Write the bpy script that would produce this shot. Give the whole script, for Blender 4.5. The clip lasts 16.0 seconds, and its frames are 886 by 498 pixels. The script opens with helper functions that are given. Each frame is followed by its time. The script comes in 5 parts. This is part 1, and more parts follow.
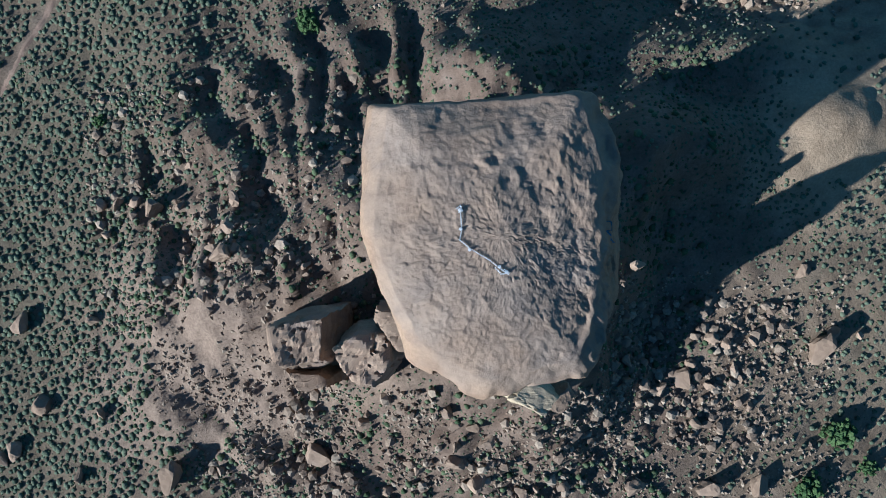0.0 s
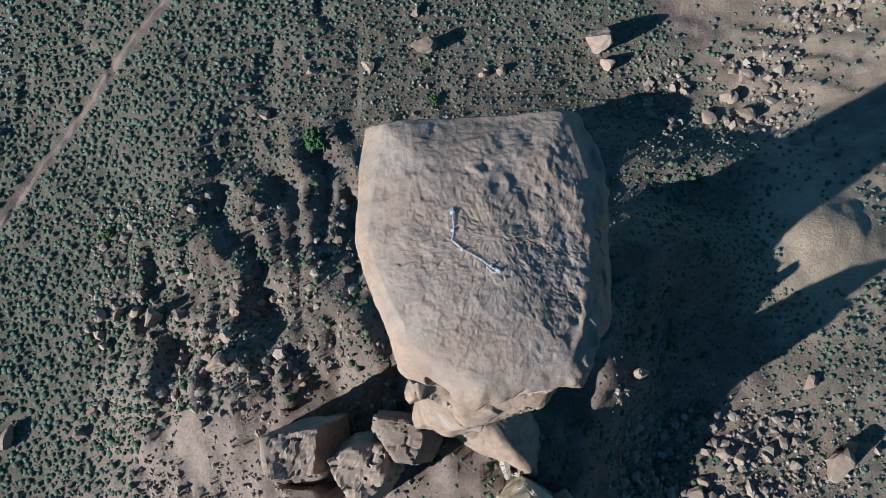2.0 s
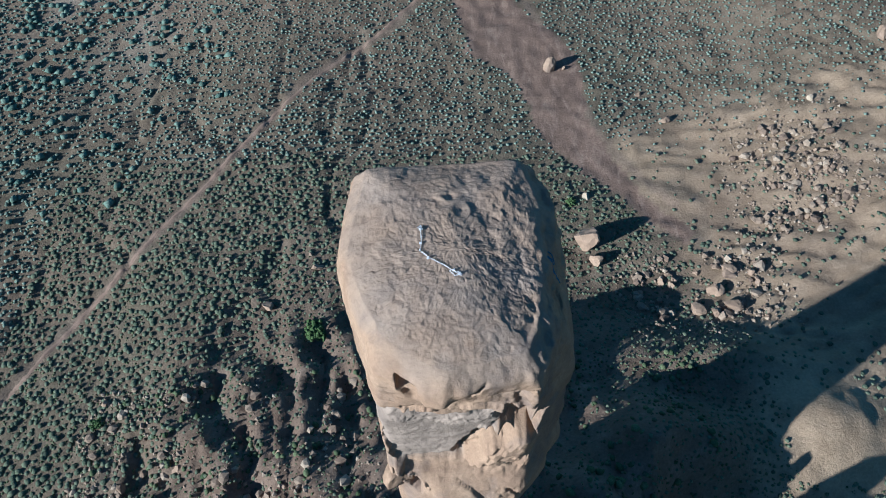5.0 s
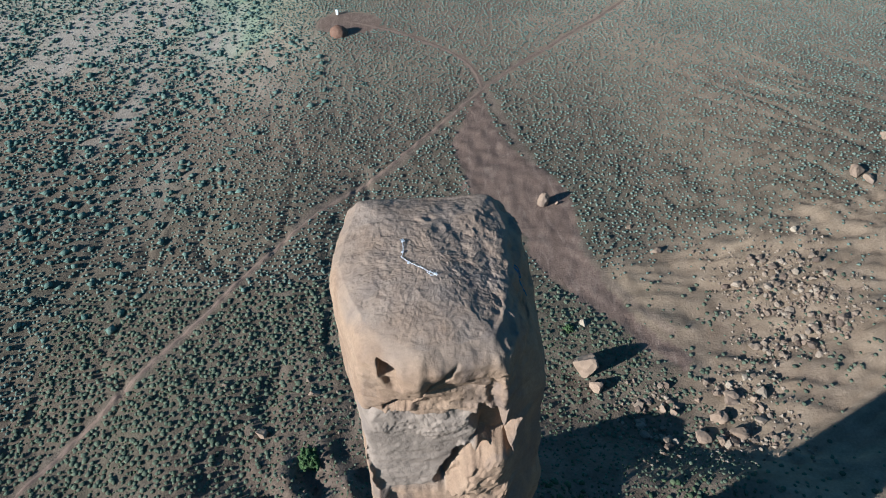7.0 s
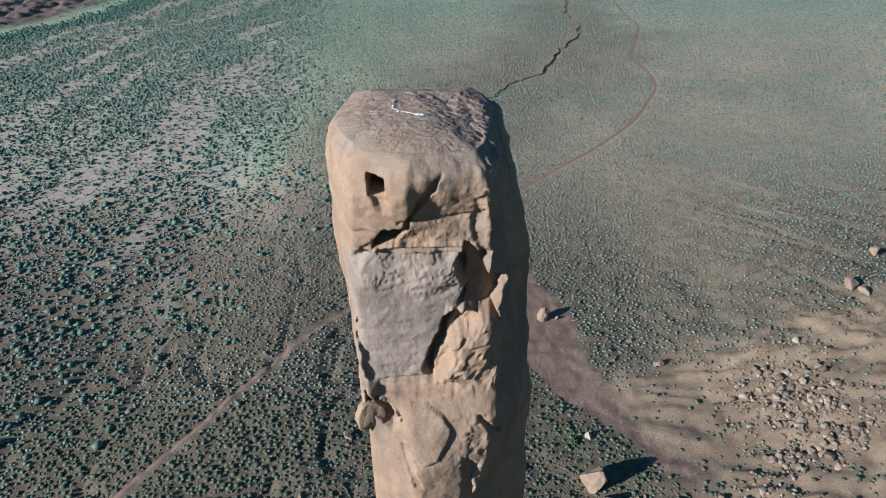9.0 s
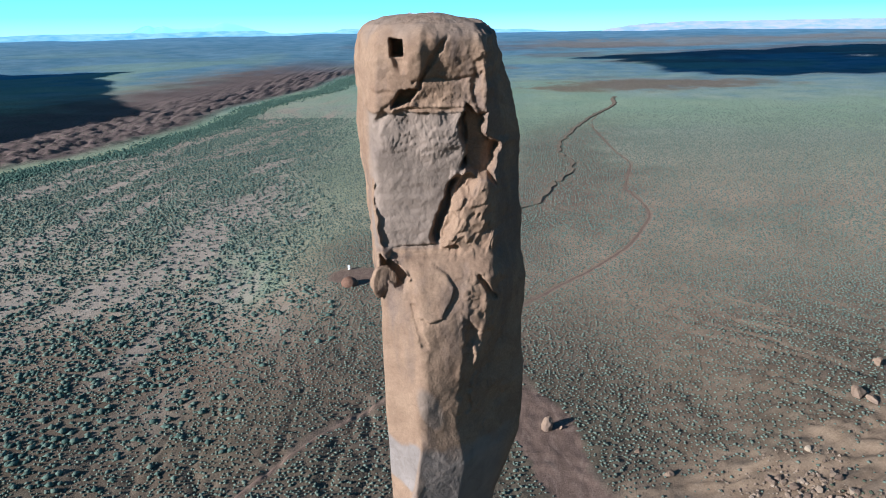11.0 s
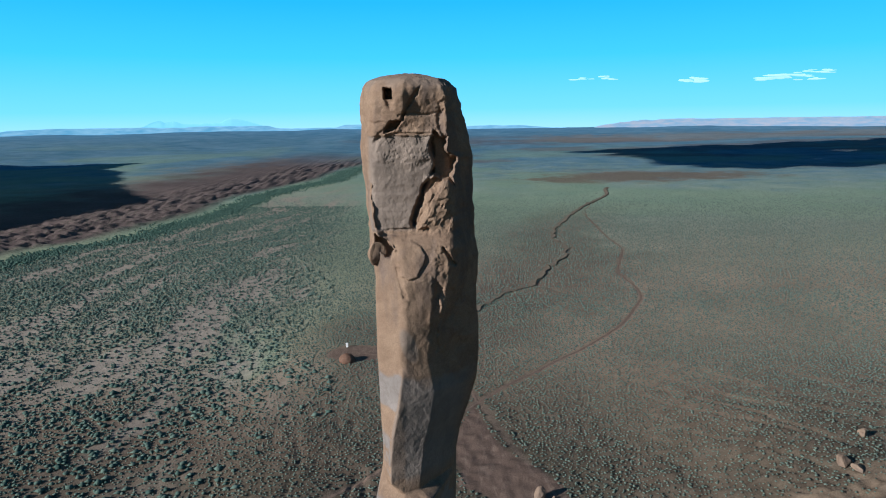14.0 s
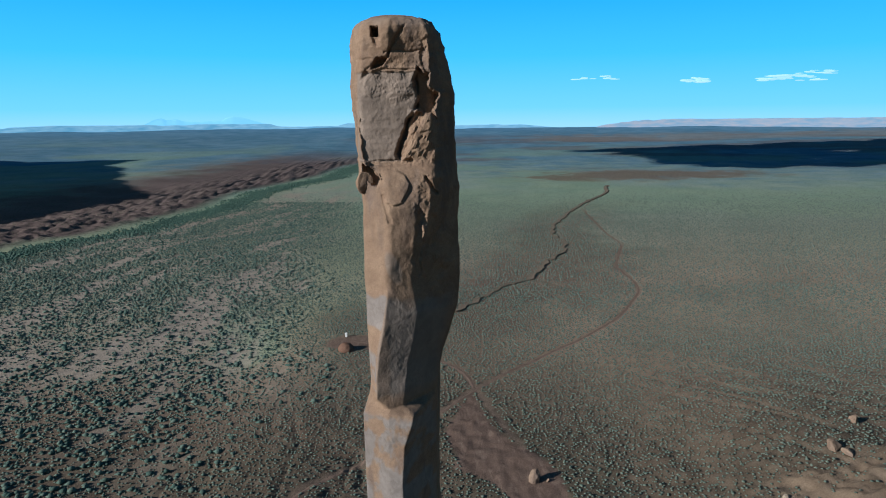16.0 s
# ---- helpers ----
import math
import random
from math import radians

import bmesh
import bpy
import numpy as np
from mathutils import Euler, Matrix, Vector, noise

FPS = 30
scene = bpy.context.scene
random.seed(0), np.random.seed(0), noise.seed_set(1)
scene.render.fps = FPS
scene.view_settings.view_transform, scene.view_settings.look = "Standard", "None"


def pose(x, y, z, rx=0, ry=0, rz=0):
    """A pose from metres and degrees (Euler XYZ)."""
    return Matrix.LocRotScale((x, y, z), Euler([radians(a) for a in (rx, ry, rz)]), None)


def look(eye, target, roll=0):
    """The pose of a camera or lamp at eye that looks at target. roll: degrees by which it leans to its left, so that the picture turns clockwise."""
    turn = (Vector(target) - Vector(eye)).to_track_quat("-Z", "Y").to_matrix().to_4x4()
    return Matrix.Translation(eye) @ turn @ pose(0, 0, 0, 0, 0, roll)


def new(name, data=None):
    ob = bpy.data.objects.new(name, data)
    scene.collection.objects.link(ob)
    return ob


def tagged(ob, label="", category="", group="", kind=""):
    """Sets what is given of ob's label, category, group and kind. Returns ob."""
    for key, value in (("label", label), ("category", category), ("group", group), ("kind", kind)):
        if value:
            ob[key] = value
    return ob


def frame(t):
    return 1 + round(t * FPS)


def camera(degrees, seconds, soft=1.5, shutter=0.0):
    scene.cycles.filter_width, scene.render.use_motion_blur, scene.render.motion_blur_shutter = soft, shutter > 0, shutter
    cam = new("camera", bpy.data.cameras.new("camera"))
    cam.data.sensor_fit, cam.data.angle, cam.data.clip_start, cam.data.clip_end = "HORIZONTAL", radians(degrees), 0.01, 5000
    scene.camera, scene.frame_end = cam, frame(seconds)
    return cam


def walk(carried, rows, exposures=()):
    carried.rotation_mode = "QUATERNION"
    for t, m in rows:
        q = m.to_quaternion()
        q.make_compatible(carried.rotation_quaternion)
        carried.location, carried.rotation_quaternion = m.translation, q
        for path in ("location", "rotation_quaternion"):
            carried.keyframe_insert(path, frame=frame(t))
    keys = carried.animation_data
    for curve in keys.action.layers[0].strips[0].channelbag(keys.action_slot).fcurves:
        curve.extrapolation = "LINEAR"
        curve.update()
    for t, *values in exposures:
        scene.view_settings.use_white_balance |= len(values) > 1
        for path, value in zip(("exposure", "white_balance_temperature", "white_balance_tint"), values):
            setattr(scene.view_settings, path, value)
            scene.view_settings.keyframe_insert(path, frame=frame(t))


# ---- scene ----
cam = camera(69.8, 16.0, 1.0)
PATH = [
    (0, (-0.2, -0.845, 150.324), (-0.227, -0.759, 148.326), -17.7),
    (0.5, (-0.179, -1.49, 150.3), (-0.207, -1.344, 148.306), -11.1),
    (1, (-0.156, -2.198, 150.282), (-0.184, -1.946, 148.298), -6.7),
    (1.5, (-0.073, -2.996, 150.266), (-0.101, -2.637, 148.299), -4.7),
    (2, (0.004, -3.847, 150.238), (-0.024, -3.38, 148.294), -3.8),
    (2.5, (0.105, -4.748, 150.253), (0.077, -4.176, 148.337), -3.1),
    (3, (0.224, -5.645, 150.225), (0.196, -4.969, 148.343), -2.7),
    (3.5, (0.358, -6.586, 150.233), (0.33, -5.808, 148.39), -2.4),
    (4, (0.519, -7.548, 150.218), (0.493, -6.67, 148.422), -2.1),
    (6.5, (1.454, -13.07, 150.15), (1.429, -11.737, 148.66), -1.5),
    (7, (1.614, -14.462, 149.856), (1.59, -13.048, 148.442), -1.4),
    (7.5, (1.754, -16.052, 148.676), (1.729, -14.56, 147.344), -1.5),
    (8, (1.879, -17.838, 146.794), (1.855, -16.275, 145.548), -1.5),
    (8.5, (1.998, -19.817, 144.832), (1.974, -18.186, 143.675), -1.4),
    (9, (2.006, -21.989, 142.804), (1.984, -20.295, 141.742), -1.4),
    (9.2, (1.975, -22.908, 141.943), (1.953, -21.19, 140.92), -1.4),
    (11.3, (1.748, -32.371, 133.409), (1.724, -30.467, 132.798), -0.9),
    (11.5, (1.751, -33.295, 132.675), (1.729, -31.378, 132.105), -0.7),
    (12, (2.127, -35.465, 131.966), (2.106, -33.52, 131.499), -0.7),
    (12.5, (2.417, -37.864, 131.933), (2.4, -35.904, 131.538), -0.7),
    (13, (2.709, -40.209, 131.922), (2.692, -38.248, 131.526), -0.8),
    (13.5, (2.996, -42.512, 131.911), (2.981, -40.551, 131.515), -0.8),
    (14, (3.37, -45.159, 131.966), (3.355, -43.199, 131.566), -0.8),
    (14.5, (3.746, -47.377, 131.832), (3.73, -45.418, 131.428), -0.7),
    (15, (3.994, -48.729, 130.648), (3.976, -46.77, 130.243), -0.6),
    (15.5, (4.407, -49.271, 129.128), (4.391, -47.312, 128.726), -0.5),
    (16, (4.676, -49.362, 127.661), (4.658, -47.403, 127.26), -0.5),
]
walk(cam, [(when, look(eye, aim, lean)) for when, eye, aim, lean in PATH], [(0, 1.11, 5300, 5), (4, 1.15, 5300, 5), (7, 1.06, 5600, 6), (9.2, 1.03, 5700, 8), (11.3, 0.85, 5850, 13), (12.5, 0.57, 5850, 13), (13.5, 0.4, 5900, 10), (16, 0.15, 6050, 10)])

# ---------------------------------------------------------------- light
SUN_EL, SUN_DIR = 21.0, 30.0          # height of the sun; heading of the shadows, degrees from +x
world = bpy.data.worlds.new("sky")
scene.world = world
world.use_nodes = True
wn = world.node_tree.nodes
wl = world.node_tree.links
sky = wn.new("ShaderNodeTexSky")
sky.sky_type = "NISHITA"
sky.sun_disc = False
sky.sun_elevation = radians(SUN_EL)
sky.sun_rotation = radians(180 + 90 - SUN_DIR)
sky.altitude, sky.air_density, sky.dust_density, sky.ozone_density = 600, 2.2, 0.0, 3.0
wn["Background"].inputs[1].default_value = 0.037
tint = wn.new("ShaderNodeMix")
tint.data_type, tint.blend_type = "RGBA", "MULTIPLY"
tint.inputs[0].default_value = 1.0
tint.inputs[7].default_value = (0.38, 0.82, 1.28, 1.0)
wl.new(sky.outputs[0], tint.inputs[6])
wl.new(tint.outputs[2], wn["Background"].inputs[0])
sun = new("sun", bpy.data.lights.new("sun", "SUN"))
sun.data.energy, sun.data.angle, sun.data.color = 5.0, radians(0.55), (1.0, 0.95, 0.88)
ca, sa, ce, se = (math.cos(radians(SUN_DIR)), math.sin(radians(SUN_DIR)), math.cos(radians(SUN_EL)), math.sin(radians(SUN_EL)))
sun.matrix_world = look((-300 * ca * ce, -300 * sa * ce, 300 * se), (0, 0, 0))

# ---------------------------------------------------------------- helpers


def part(name, bm, material, parent, label=""):
    me = bpy.data.meshes.new(name)
    bm.to_mesh(me)
    bm.free()
    me.materials.append(material)
    ob = new(name, me)
    ob.parent = parent
    return tagged(ob, label)


def mesh_object(name, verts, faces, material, smooth=False):
    """One mesh from numpy arrays of places and of equal-sided faces."""
    verts, faces = np.asarray(verts, np.float32), np.asarray(faces, np.int32)
    me = bpy.data.meshes.new(name)
    me.vertices.add(len(verts))
    me.vertices.foreach_set("co", verts.ravel())
    k = faces.shape[1]
    me.loops.add(faces.size)
    me.loops.foreach_set("vertex_index", faces.ravel())
    me.polygons.add(len(faces))
    me.polygons.foreach_set("loop_start", np.arange(0, faces.size, k, dtype=np.int32))
    me.polygons.foreach_set("loop_total", np.full(len(faces), k, np.int32))
    me.polygons.foreach_set("use_smooth", np.full(len(faces), smooth, bool))
    me.update(calc_edges=True)
    me.validate()
    me.materials.append(material)
    return new(name, me)


def attribute(ob, name, values):
    a = ob.data.attributes.new(name, "FLOAT", "POINT")
    a.data.foreach_set("value", np.asarray(values, np.float32).ravel())


def step01(a, b, v):
    t = np.clip((np.asarray(v, float) - a) / (b - a), 0, 1)
    return t * t * (3 - 2 * t)


def lattice(ix, iy, iz, seed):
    h = (ix * 374761393 + iy * 668265263 + iz * 2147483647 + seed * 1274126177) & 0xFFFFFFFF
    h = ((h ^ (h >> 13)) * 1274126177) & 0xFFFFFFFF
    return ((h ^ (h >> 16)) & 0xFFFF) / 65535.0 * 2 - 1


def noise3(x, y, z, seed=0):
    """Smooth value noise, -1 to 1, on arrays."""
    x, y, z = np.broadcast_arrays(np.asarray(x, float), np.asarray(y, float), np.asarray(z, float))
    fx, fy, fz = np.floor(x), np.floor(y), np.floor(z)
    ix, iy, iz = fx.astype(np.int64), fy.astype(np.int64), fz.astype(np.int64)
    u, v, w = x - fx, y - fy, z - fz
    u, v, w = u * u * (3 - 2 * u), v * v * (3 - 2 * v), w * w * (3 - 2 * w)
    out = 0.0
    for a in (0, 1):
        for b in (0, 1):
            for c in (0, 1):
                out = out + lattice(ix + a, iy + b, iz + c, seed) * (u if a else 1 - u) * (v if b else 1 - v) * (w if c else 1 - w)
    return out


def fractal(x, y, z=0.0, octaves=4, seed=0, gain=0.5):
    total, amp, f = 0.0, 1.0, 1.0
    for k in range(octaves):
        total = total + amp * noise3(np.asarray(x) * f, np.asarray(y) * f, np.asarray(z) * f, seed + 17 * k)
        amp, f = amp * gain, f * 2.03
    return total


def line_distance(x, y, points):
    """Distance of each place from a broken line on the plan."""
    best = np.full(np.shape(x), 1e9)
    for (ax, ay), (bx, by) in zip(points[:-1], points[1:]):
        dx, dy = bx - ax, by - ay
        t = np.clip(((x - ax) * dx + (y - ay) * dy) / (dx * dx + dy * dy), 0, 1)
        best = np.minimum(best, np.hypot(x - ax - t * dx, y - ay - t * dy))
    return best


# ---------------------------------------------------------------- materials


class Nodes:
    """A small hand for node materials."""

    def __init__(self, name):
        self.mat = bpy.data.materials.new(name)
        self.mat.use_nodes = True
        self.t = self.mat.node_tree
        self.bsdf = self.t.nodes["Principled BSDF"]

    def put(self, socket, value):
        if hasattr(value, "links"):
            self.t.links.new(value, socket)
        else:
            socket.default_value = value if not isinstance(value, tuple) else ((*value, 1.0) if len(value) == 3 and socket.type == "RGBA" else value)

    def node(self, kind, **inputs):
        n = self.t.nodes.new(kind)
        for k, v in inputs.items():
            self.put(n.inputs[k.replace("_", " ")], v)
        return n

    def place(self, scale=(1, 1, 1)):
        m = self.node("ShaderNodeMapping", Vector=self.t.nodes.new("ShaderNodeTexCoord").outputs["Object"])
        m.inputs["Scale"].default_value = scale
        return m.outputs[0]

    def noise(self, scale, detail=6, rough=0.6, vector=None, distortion=0.0):
        n = self.node("ShaderNodeTexNoise", Vector=vector or self.place(), Scale=scale, Detail=detail, Roughness=rough, Distortion=distortion)
        return n.outputs["Fac"]

    def ramp(self, fac, *stops):
        n = self.node("ShaderNodeValToRGB", Fac=fac)
        e = n.color_ramp.elements
        while len(e) < len(stops):
            e.new(0.5)
        for el, (p, c) in zip(e, stops):
            el.position = p
            el.color = (*c, 1) if isinstance(c, tuple) else (c, c, c, 1)
        return n.outputs[0]

    def mix(self, fac, a, b, blend="MIX"):
        n = self.t.nodes.new("ShaderNodeMix")
        n.data_type, n.blend_type = "RGBA", blend
        for socket, v in ((n.inputs[0], fac), (n.inputs[6], a), (n.inputs[7], b)):
            self.put(socket, v)
        return n.outputs[2]

    def math(self, op, a, b=0.0):
        n = self.t.nodes.new("ShaderNodeMath")
        n.operation = op
        self.put(n.inputs[0], a)
        self.put(n.inputs[1], b)
        return n.outputs[0]

    def attr(self, name):
        n = self.t.nodes.new("ShaderNodeAttribute")
        n.attribute_name = name
        return n.outputs["Fac"]

    def done(self, colour, rough=0.9, bump=None, strength=0.3, distance=0.1, metallic=0.0, specular=0.0):
        self.put(self.bsdf.inputs["Base Color"], colour)
        self.put(self.bsdf.inputs["Roughness"], rough)
        self.put(self.bsdf.inputs["Metallic"], metallic)
        self.bsdf.inputs["Specular IOR Level"].default_value = specular
        if bump is not None:
            b = self.node("ShaderNodeBump", Height=bump, Strength=strength, Distance=distance)
            self.t.links.new(b.outputs[0], self.bsdf.inputs["Normal"])
        return self.mat


def ground_material():
    n = Nodes("desert_soil")
    fine, mid, wide = n.noise(1.6, 8, 0.65), n.noise(0.16, 6, 0.6), n.noise(0.012, 5, 0.55)
    soil = n.ramp(mid, (0.3, (0.101, 0.069, 0.051)), (0.55, (0.138, 0.099, 0.075)), (0.75, (0.179, 0.134, 0.105)))
    scrub = n.ramp(mid, (0.3, (0.094, 0.075, 0.053)), (0.7, (0.135, 0.111, 0.08)))
    base = n.mix(n.attr("scrub"), soil, scrub)
    # soil turns paler with distance, partly in place of haze
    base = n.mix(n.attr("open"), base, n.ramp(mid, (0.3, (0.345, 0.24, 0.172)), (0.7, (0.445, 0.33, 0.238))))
    # sage green and then blue with distance: air haze mixed into the soil colour
    base = n.mix(n.attr("hazy_sage"), base, n.ramp(wide, (0.35, (0.19, 0.295, 0.24)), (0.65, (0.285, 0.362, 0.285))))
    base = n.mix(n.attr("far_haze"), base, n.ramp(wide, (0.35, (0.066, 0.165, 0.24)), (0.65, (0.12, 0.225, 0.30))))
    base = n.mix(n.attr("grass"), base, n.ramp(mid, (0.3, (0.20, 0.285, 0.175)), (0.7, (0.28, 0.36, 0.228))))
    base = n.mix(n.attr("sand"), base, n.ramp(mid, (0.3, (0.275, 0.230, 0.185)), (0.7, (0.384, 0.323, 0.261))))
    base = n.mix(n.attr("red"), base, n.ramp(wide, (0.3, (0.118, 0.084, 0.08)), (0.7, (0.168, 0.12, 0.112))))
    base = n.mix(n.attr("pale"), base, n.ramp(mid, (0.3, (0.222, 0.16, 0.106)), (0.7, (0.305, 0.226, 0.153))))
    base = n.mix(n.attr("track"), base, n.ramp(fine, (0.3, (0.149, 0.108, 0.084)), (0.7, (0.203, 0.149, 0.116))))
    base = n.mix(n.attr("fan"), base, n.ramp(n.noise(0.28, 7, 0.65, n.place((1, 0.3, 1)), 1.2), (0.3, (0.128, 0.086, 0.066)), (0.52, (0.165, 0.112, 0.087)), (0.7, (0.238, 0.17, 0.132))))
    cells = n.node("ShaderNodeTexVoronoi", Vector=n.place(), Scale=0.30)
    far_scrub = n.math("MULTIPLY", n.ramp(cells.outputs["Distance"], (0.18, 0.68), (0.40, 0.0)), n.attr("dots"))
    base = n.mix(far_scrub, base, (0.056, 0.069, 0.042))
    base = n.mix(0.6, base, n.ramp(fine, (0.25, 0.55), (0.75, 1.3)), "MULTIPLY")
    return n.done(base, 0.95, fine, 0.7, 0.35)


def sandstone(name, tan, brown, grey, grain=1.0):
    n = Nodes(name)
    fine, mid = n.noise(9.0 * grain, 8, 0.7), n.noise(0.8 * grain, 6, 0.6, distortion=0.6)
    streak = n.noise(0.55 * grain, 6, 0.6, n.place((1, 1, 0.22)))
    base = n.mix(n.ramp(mid, (0.38, 0.0), (0.66, 1.0)), tan, brown)
    base = n.mix(n.ramp(streak, (0.52, 0.0), (0.64, 0.75)), base, grey)
    base = n.mix(0.55, base, n.ramp(fine, (0.25, 0.6), (0.75, 1.25)), "MULTIPLY")
    return n, base, fine, mid


def tower_material():
    n, base, fine, mid = sandstone("tower_sandstone", (0.272, 0.188, 0.129), (0.215, 0.144, 0.099), (0.159, 0.12, 0.099))
    slab = n.ramp(n.noise(0.55, 8, 0.62, n.place((1, 1, 0.7)), 0.7), (0.32, (0.164, 0.13, 0.108)), (0.5, (0.216, 0.172, 0.14)), (0.7, (0.268, 0.212, 0.172)))
    base = n.mix(n.attr("slab"), base, slab)
    base = n.mix(n.math("MULTIPLY", n.attr("ash"), 0.85), base, n.ramp(n.noise(1.1, 8, 0.6, distortion=0.4), (0.3, (0.165, 0.15, 0.14)), (0.7, (0.25, 0.228, 0.212))))
    line = n.noise(0.42, 4, 0.55, n.place((1, 1, 0.75)), 0.5)
    hair = n.ramp(line, (0.488, 0.0), (0.497, 1.0), (0.503, 1.0), (0.512, 0.0))
    base = n.mix(n.math("MULTIPLY", hair, 0.13), base, (0.071, 0.051, 0.039))
    flake = n.noise(2.2, 9, 0.6)
    return n.done(base, 0.92, n.math("SUBTRACT", n.math("ADD", n.math("MULTIPLY", flake, 3.0), n.math("MULTIPLY", fine, 0.5)), n.math("MULTIPLY", hair, 0.12)), 0.34, 0.10)


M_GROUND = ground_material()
M_TOWER = tower_material()


def boulder_material():
    n, base, fine, mid = sandstone("boulder_sandstone", (0.241, 0.174, 0.126), (0.178, 0.123, 0.089), (0.168, 0.131, 0.11), 0.35)
    tint = n.node("ShaderNodeObjectInfo").outputs["Random"]
    base = n.mix(0.6, base, n.ramp(tint, (0.0, 0.7), (1.0, 1.3)), "MULTIPLY")
    return n.done(base, 0.93, fine, 0.6, 0.15)


def shrub_material(name, dark, light):
    n = Nodes(name)
    isle = n.node("ShaderNodeNewGeometry").outputs["Random Per Island"]
    base = n.mix(isle, dark, light)
    base = n.mix(0.5, base, n.ramp(n.noise(5.0, 4), (0.3, 0.55), (0.7, 1.35)), "MULTIPLY")
    return n.done(base, 0.9, n.noise(9.0, 4), 0.8, 0.15)


M_BOULDER = boulder_material()
M_SAGE = shrub_material("sagebrush_leaf", (0.062, 0.079, 0.055), (0.112, 0.131, 0.09))
M_GREEN = shrub_material("greasewood_leaf", (0.036, 0.066, 0.027), (0.066, 0.101, 0.042))


def plain_rock(name, a, b, scale, bump=0.5):
    n = Nodes(name)
    fine, mid = n.noise(scale * 8, 7, 0.65), n.noise(scale, 5, 0.6)
    base = n.mix(0.6, n.ramp(mid, (0.3, a), (0.7, b)), n.ramp(fine, (0.25, 0.6), (0.75, 1.25)), "MULTIPLY")
    return n.done(base, 0.93, fine, bump, 0.15)


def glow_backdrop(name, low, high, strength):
    """Far land seen through miles of air; haze and cloud brightness are emitted colour."""
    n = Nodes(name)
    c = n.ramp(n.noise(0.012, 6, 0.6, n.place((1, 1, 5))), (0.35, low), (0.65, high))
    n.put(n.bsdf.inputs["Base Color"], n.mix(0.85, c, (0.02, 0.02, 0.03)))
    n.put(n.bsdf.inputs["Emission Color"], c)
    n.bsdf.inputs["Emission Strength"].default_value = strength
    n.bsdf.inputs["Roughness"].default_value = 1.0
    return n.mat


def sky_material():
    n = Nodes("lower_sky")
    z = n.node("ShaderNodeSeparateXYZ", Vector=n.t.nodes.new("ShaderNodeTexCoord").outputs["Object"]).outputs["Z"]
    c = n.ramp(n.math("DIVIDE", z, 1300.0), (0.06, (0.33, 0.69, 0.92)), (0.16, (0.185, 0.635, 0.99)), (0.45, (0.07, 0.53, 1.02)), (0.75, (0.035, 0.42, 0.98)))
    n.put(n.bsdf.inputs["Base Color"], (0.0, 0.0, 0.0))
    n.put(n.bsdf.inputs["Emission Color"], c)
    n.bsdf.inputs["Emission Strength"].default_value = 1.01
    n.bsdf.inputs["Specular IOR Level"].default_value = 0.0
    return n.mat


M_SKY = sky_material()

M_PALE = plain_rock("cream_sandstone", (0.239, 0.191, 0.14), (0.323, 0.266, 0.2), 0.8)
M_CREAM = plain_rock("fresh_cream_sandstone", (0.33, 0.255, 0.17), (0.40, 0.315, 0.215), 0.8)


def stone_material():
    n = Nodes("loose_stone")
    isle = n.node("ShaderNodeNewGeometry").outputs["Random Per Island"]
    base = n.ramp(isle, (0.0, (0.12, 0.086, 0.066)), (0.6, (0.203, 0.153, 0.114)), (1.0, (0.275, 0.221, 0.168)))
    fine = n.noise(4.0, 6)
    return n.done(n.mix(0.6, base, n.ramp(fine, (0.3, 0.6), (0.7, 1.3)), "MULTIPLY"), 0.95, fine, 0.6, 0.15)


M_STONES = stone_material()
M_ROAD = plain_rock("packed_red_dirt", (0.158, 0.110, 0.084), (0.218, 0.153, 0.117), 0.25, 0.3)
M_BANK = plain_rock("dry_bank", (0.149, 0.116, 0.086), (0.198, 0.155, 0.116), 0.2, 0.4)
# dark scarp rock with the blue of distant air mixed in
M_SCARP = plain_rock("haze_blue_scarp", (0.06, 0.066, 0.081), (0.09, 0.093, 0.108), 0.02, 0.3)
M_MOUND = plain_rock("red_earth", (0.138, 0.078, 0.054), (0.198, 0.12, 0.086), 0.6)
M_WHITE = plain_rock("white_paint", (0.70, 0.70, 0.68), (0.80, 0.80, 0.78), 1.0, 0.1)
M_WOOD = plain_rock("grey_wood", (0.071, 0.06, 0.048), (0.12, 0.101, 0.084), 3.0)
M_WEBBING = plain_rock("blue_webbing", (0.05, 0.11, 0.18), (0.08, 0.16, 0.25), 6.0)
M_SALT = shrub_material("saltbush_leaf", (0.06, 0.1, 0.083), (0.125, 0.172, 0.141))
M_TUFT = shrub_material("green_tuft_leaf", (0.042, 0.063, 0.033), (0.101, 0.123, 0.069))
M_SCRUB = shrub_material("grey_scrub_leaf", (0.086, 0.112, 0.09), (0.156, 0.196, 0.158))
M_RIVER = shrub_material("cottonwood_leaf", (0.048, 0.093, 0.075), (0.09, 0.146, 0.114))
# low clouds glow in place of the sunlight on them
M_CLOUD = glow_backdrop("cloud_glow", (0.38, 0.72, 0.96), (0.46, 0.76, 0.96), 0.95)
M_CLOUD_HIGH = plain_rock("sunlit_cloud", (0.78, 0.78, 0.78), (0.82, 0.82, 0.82), 0.004, 0.0)
M_STEEL = Nodes("galvanised_steel").done((0.52, 0.53, 0.55), 0.5, metallic=0.3, specular=0.5)
# distance haze of the horizon land, put in as a glow
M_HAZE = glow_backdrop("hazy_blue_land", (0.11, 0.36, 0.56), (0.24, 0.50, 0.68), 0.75)
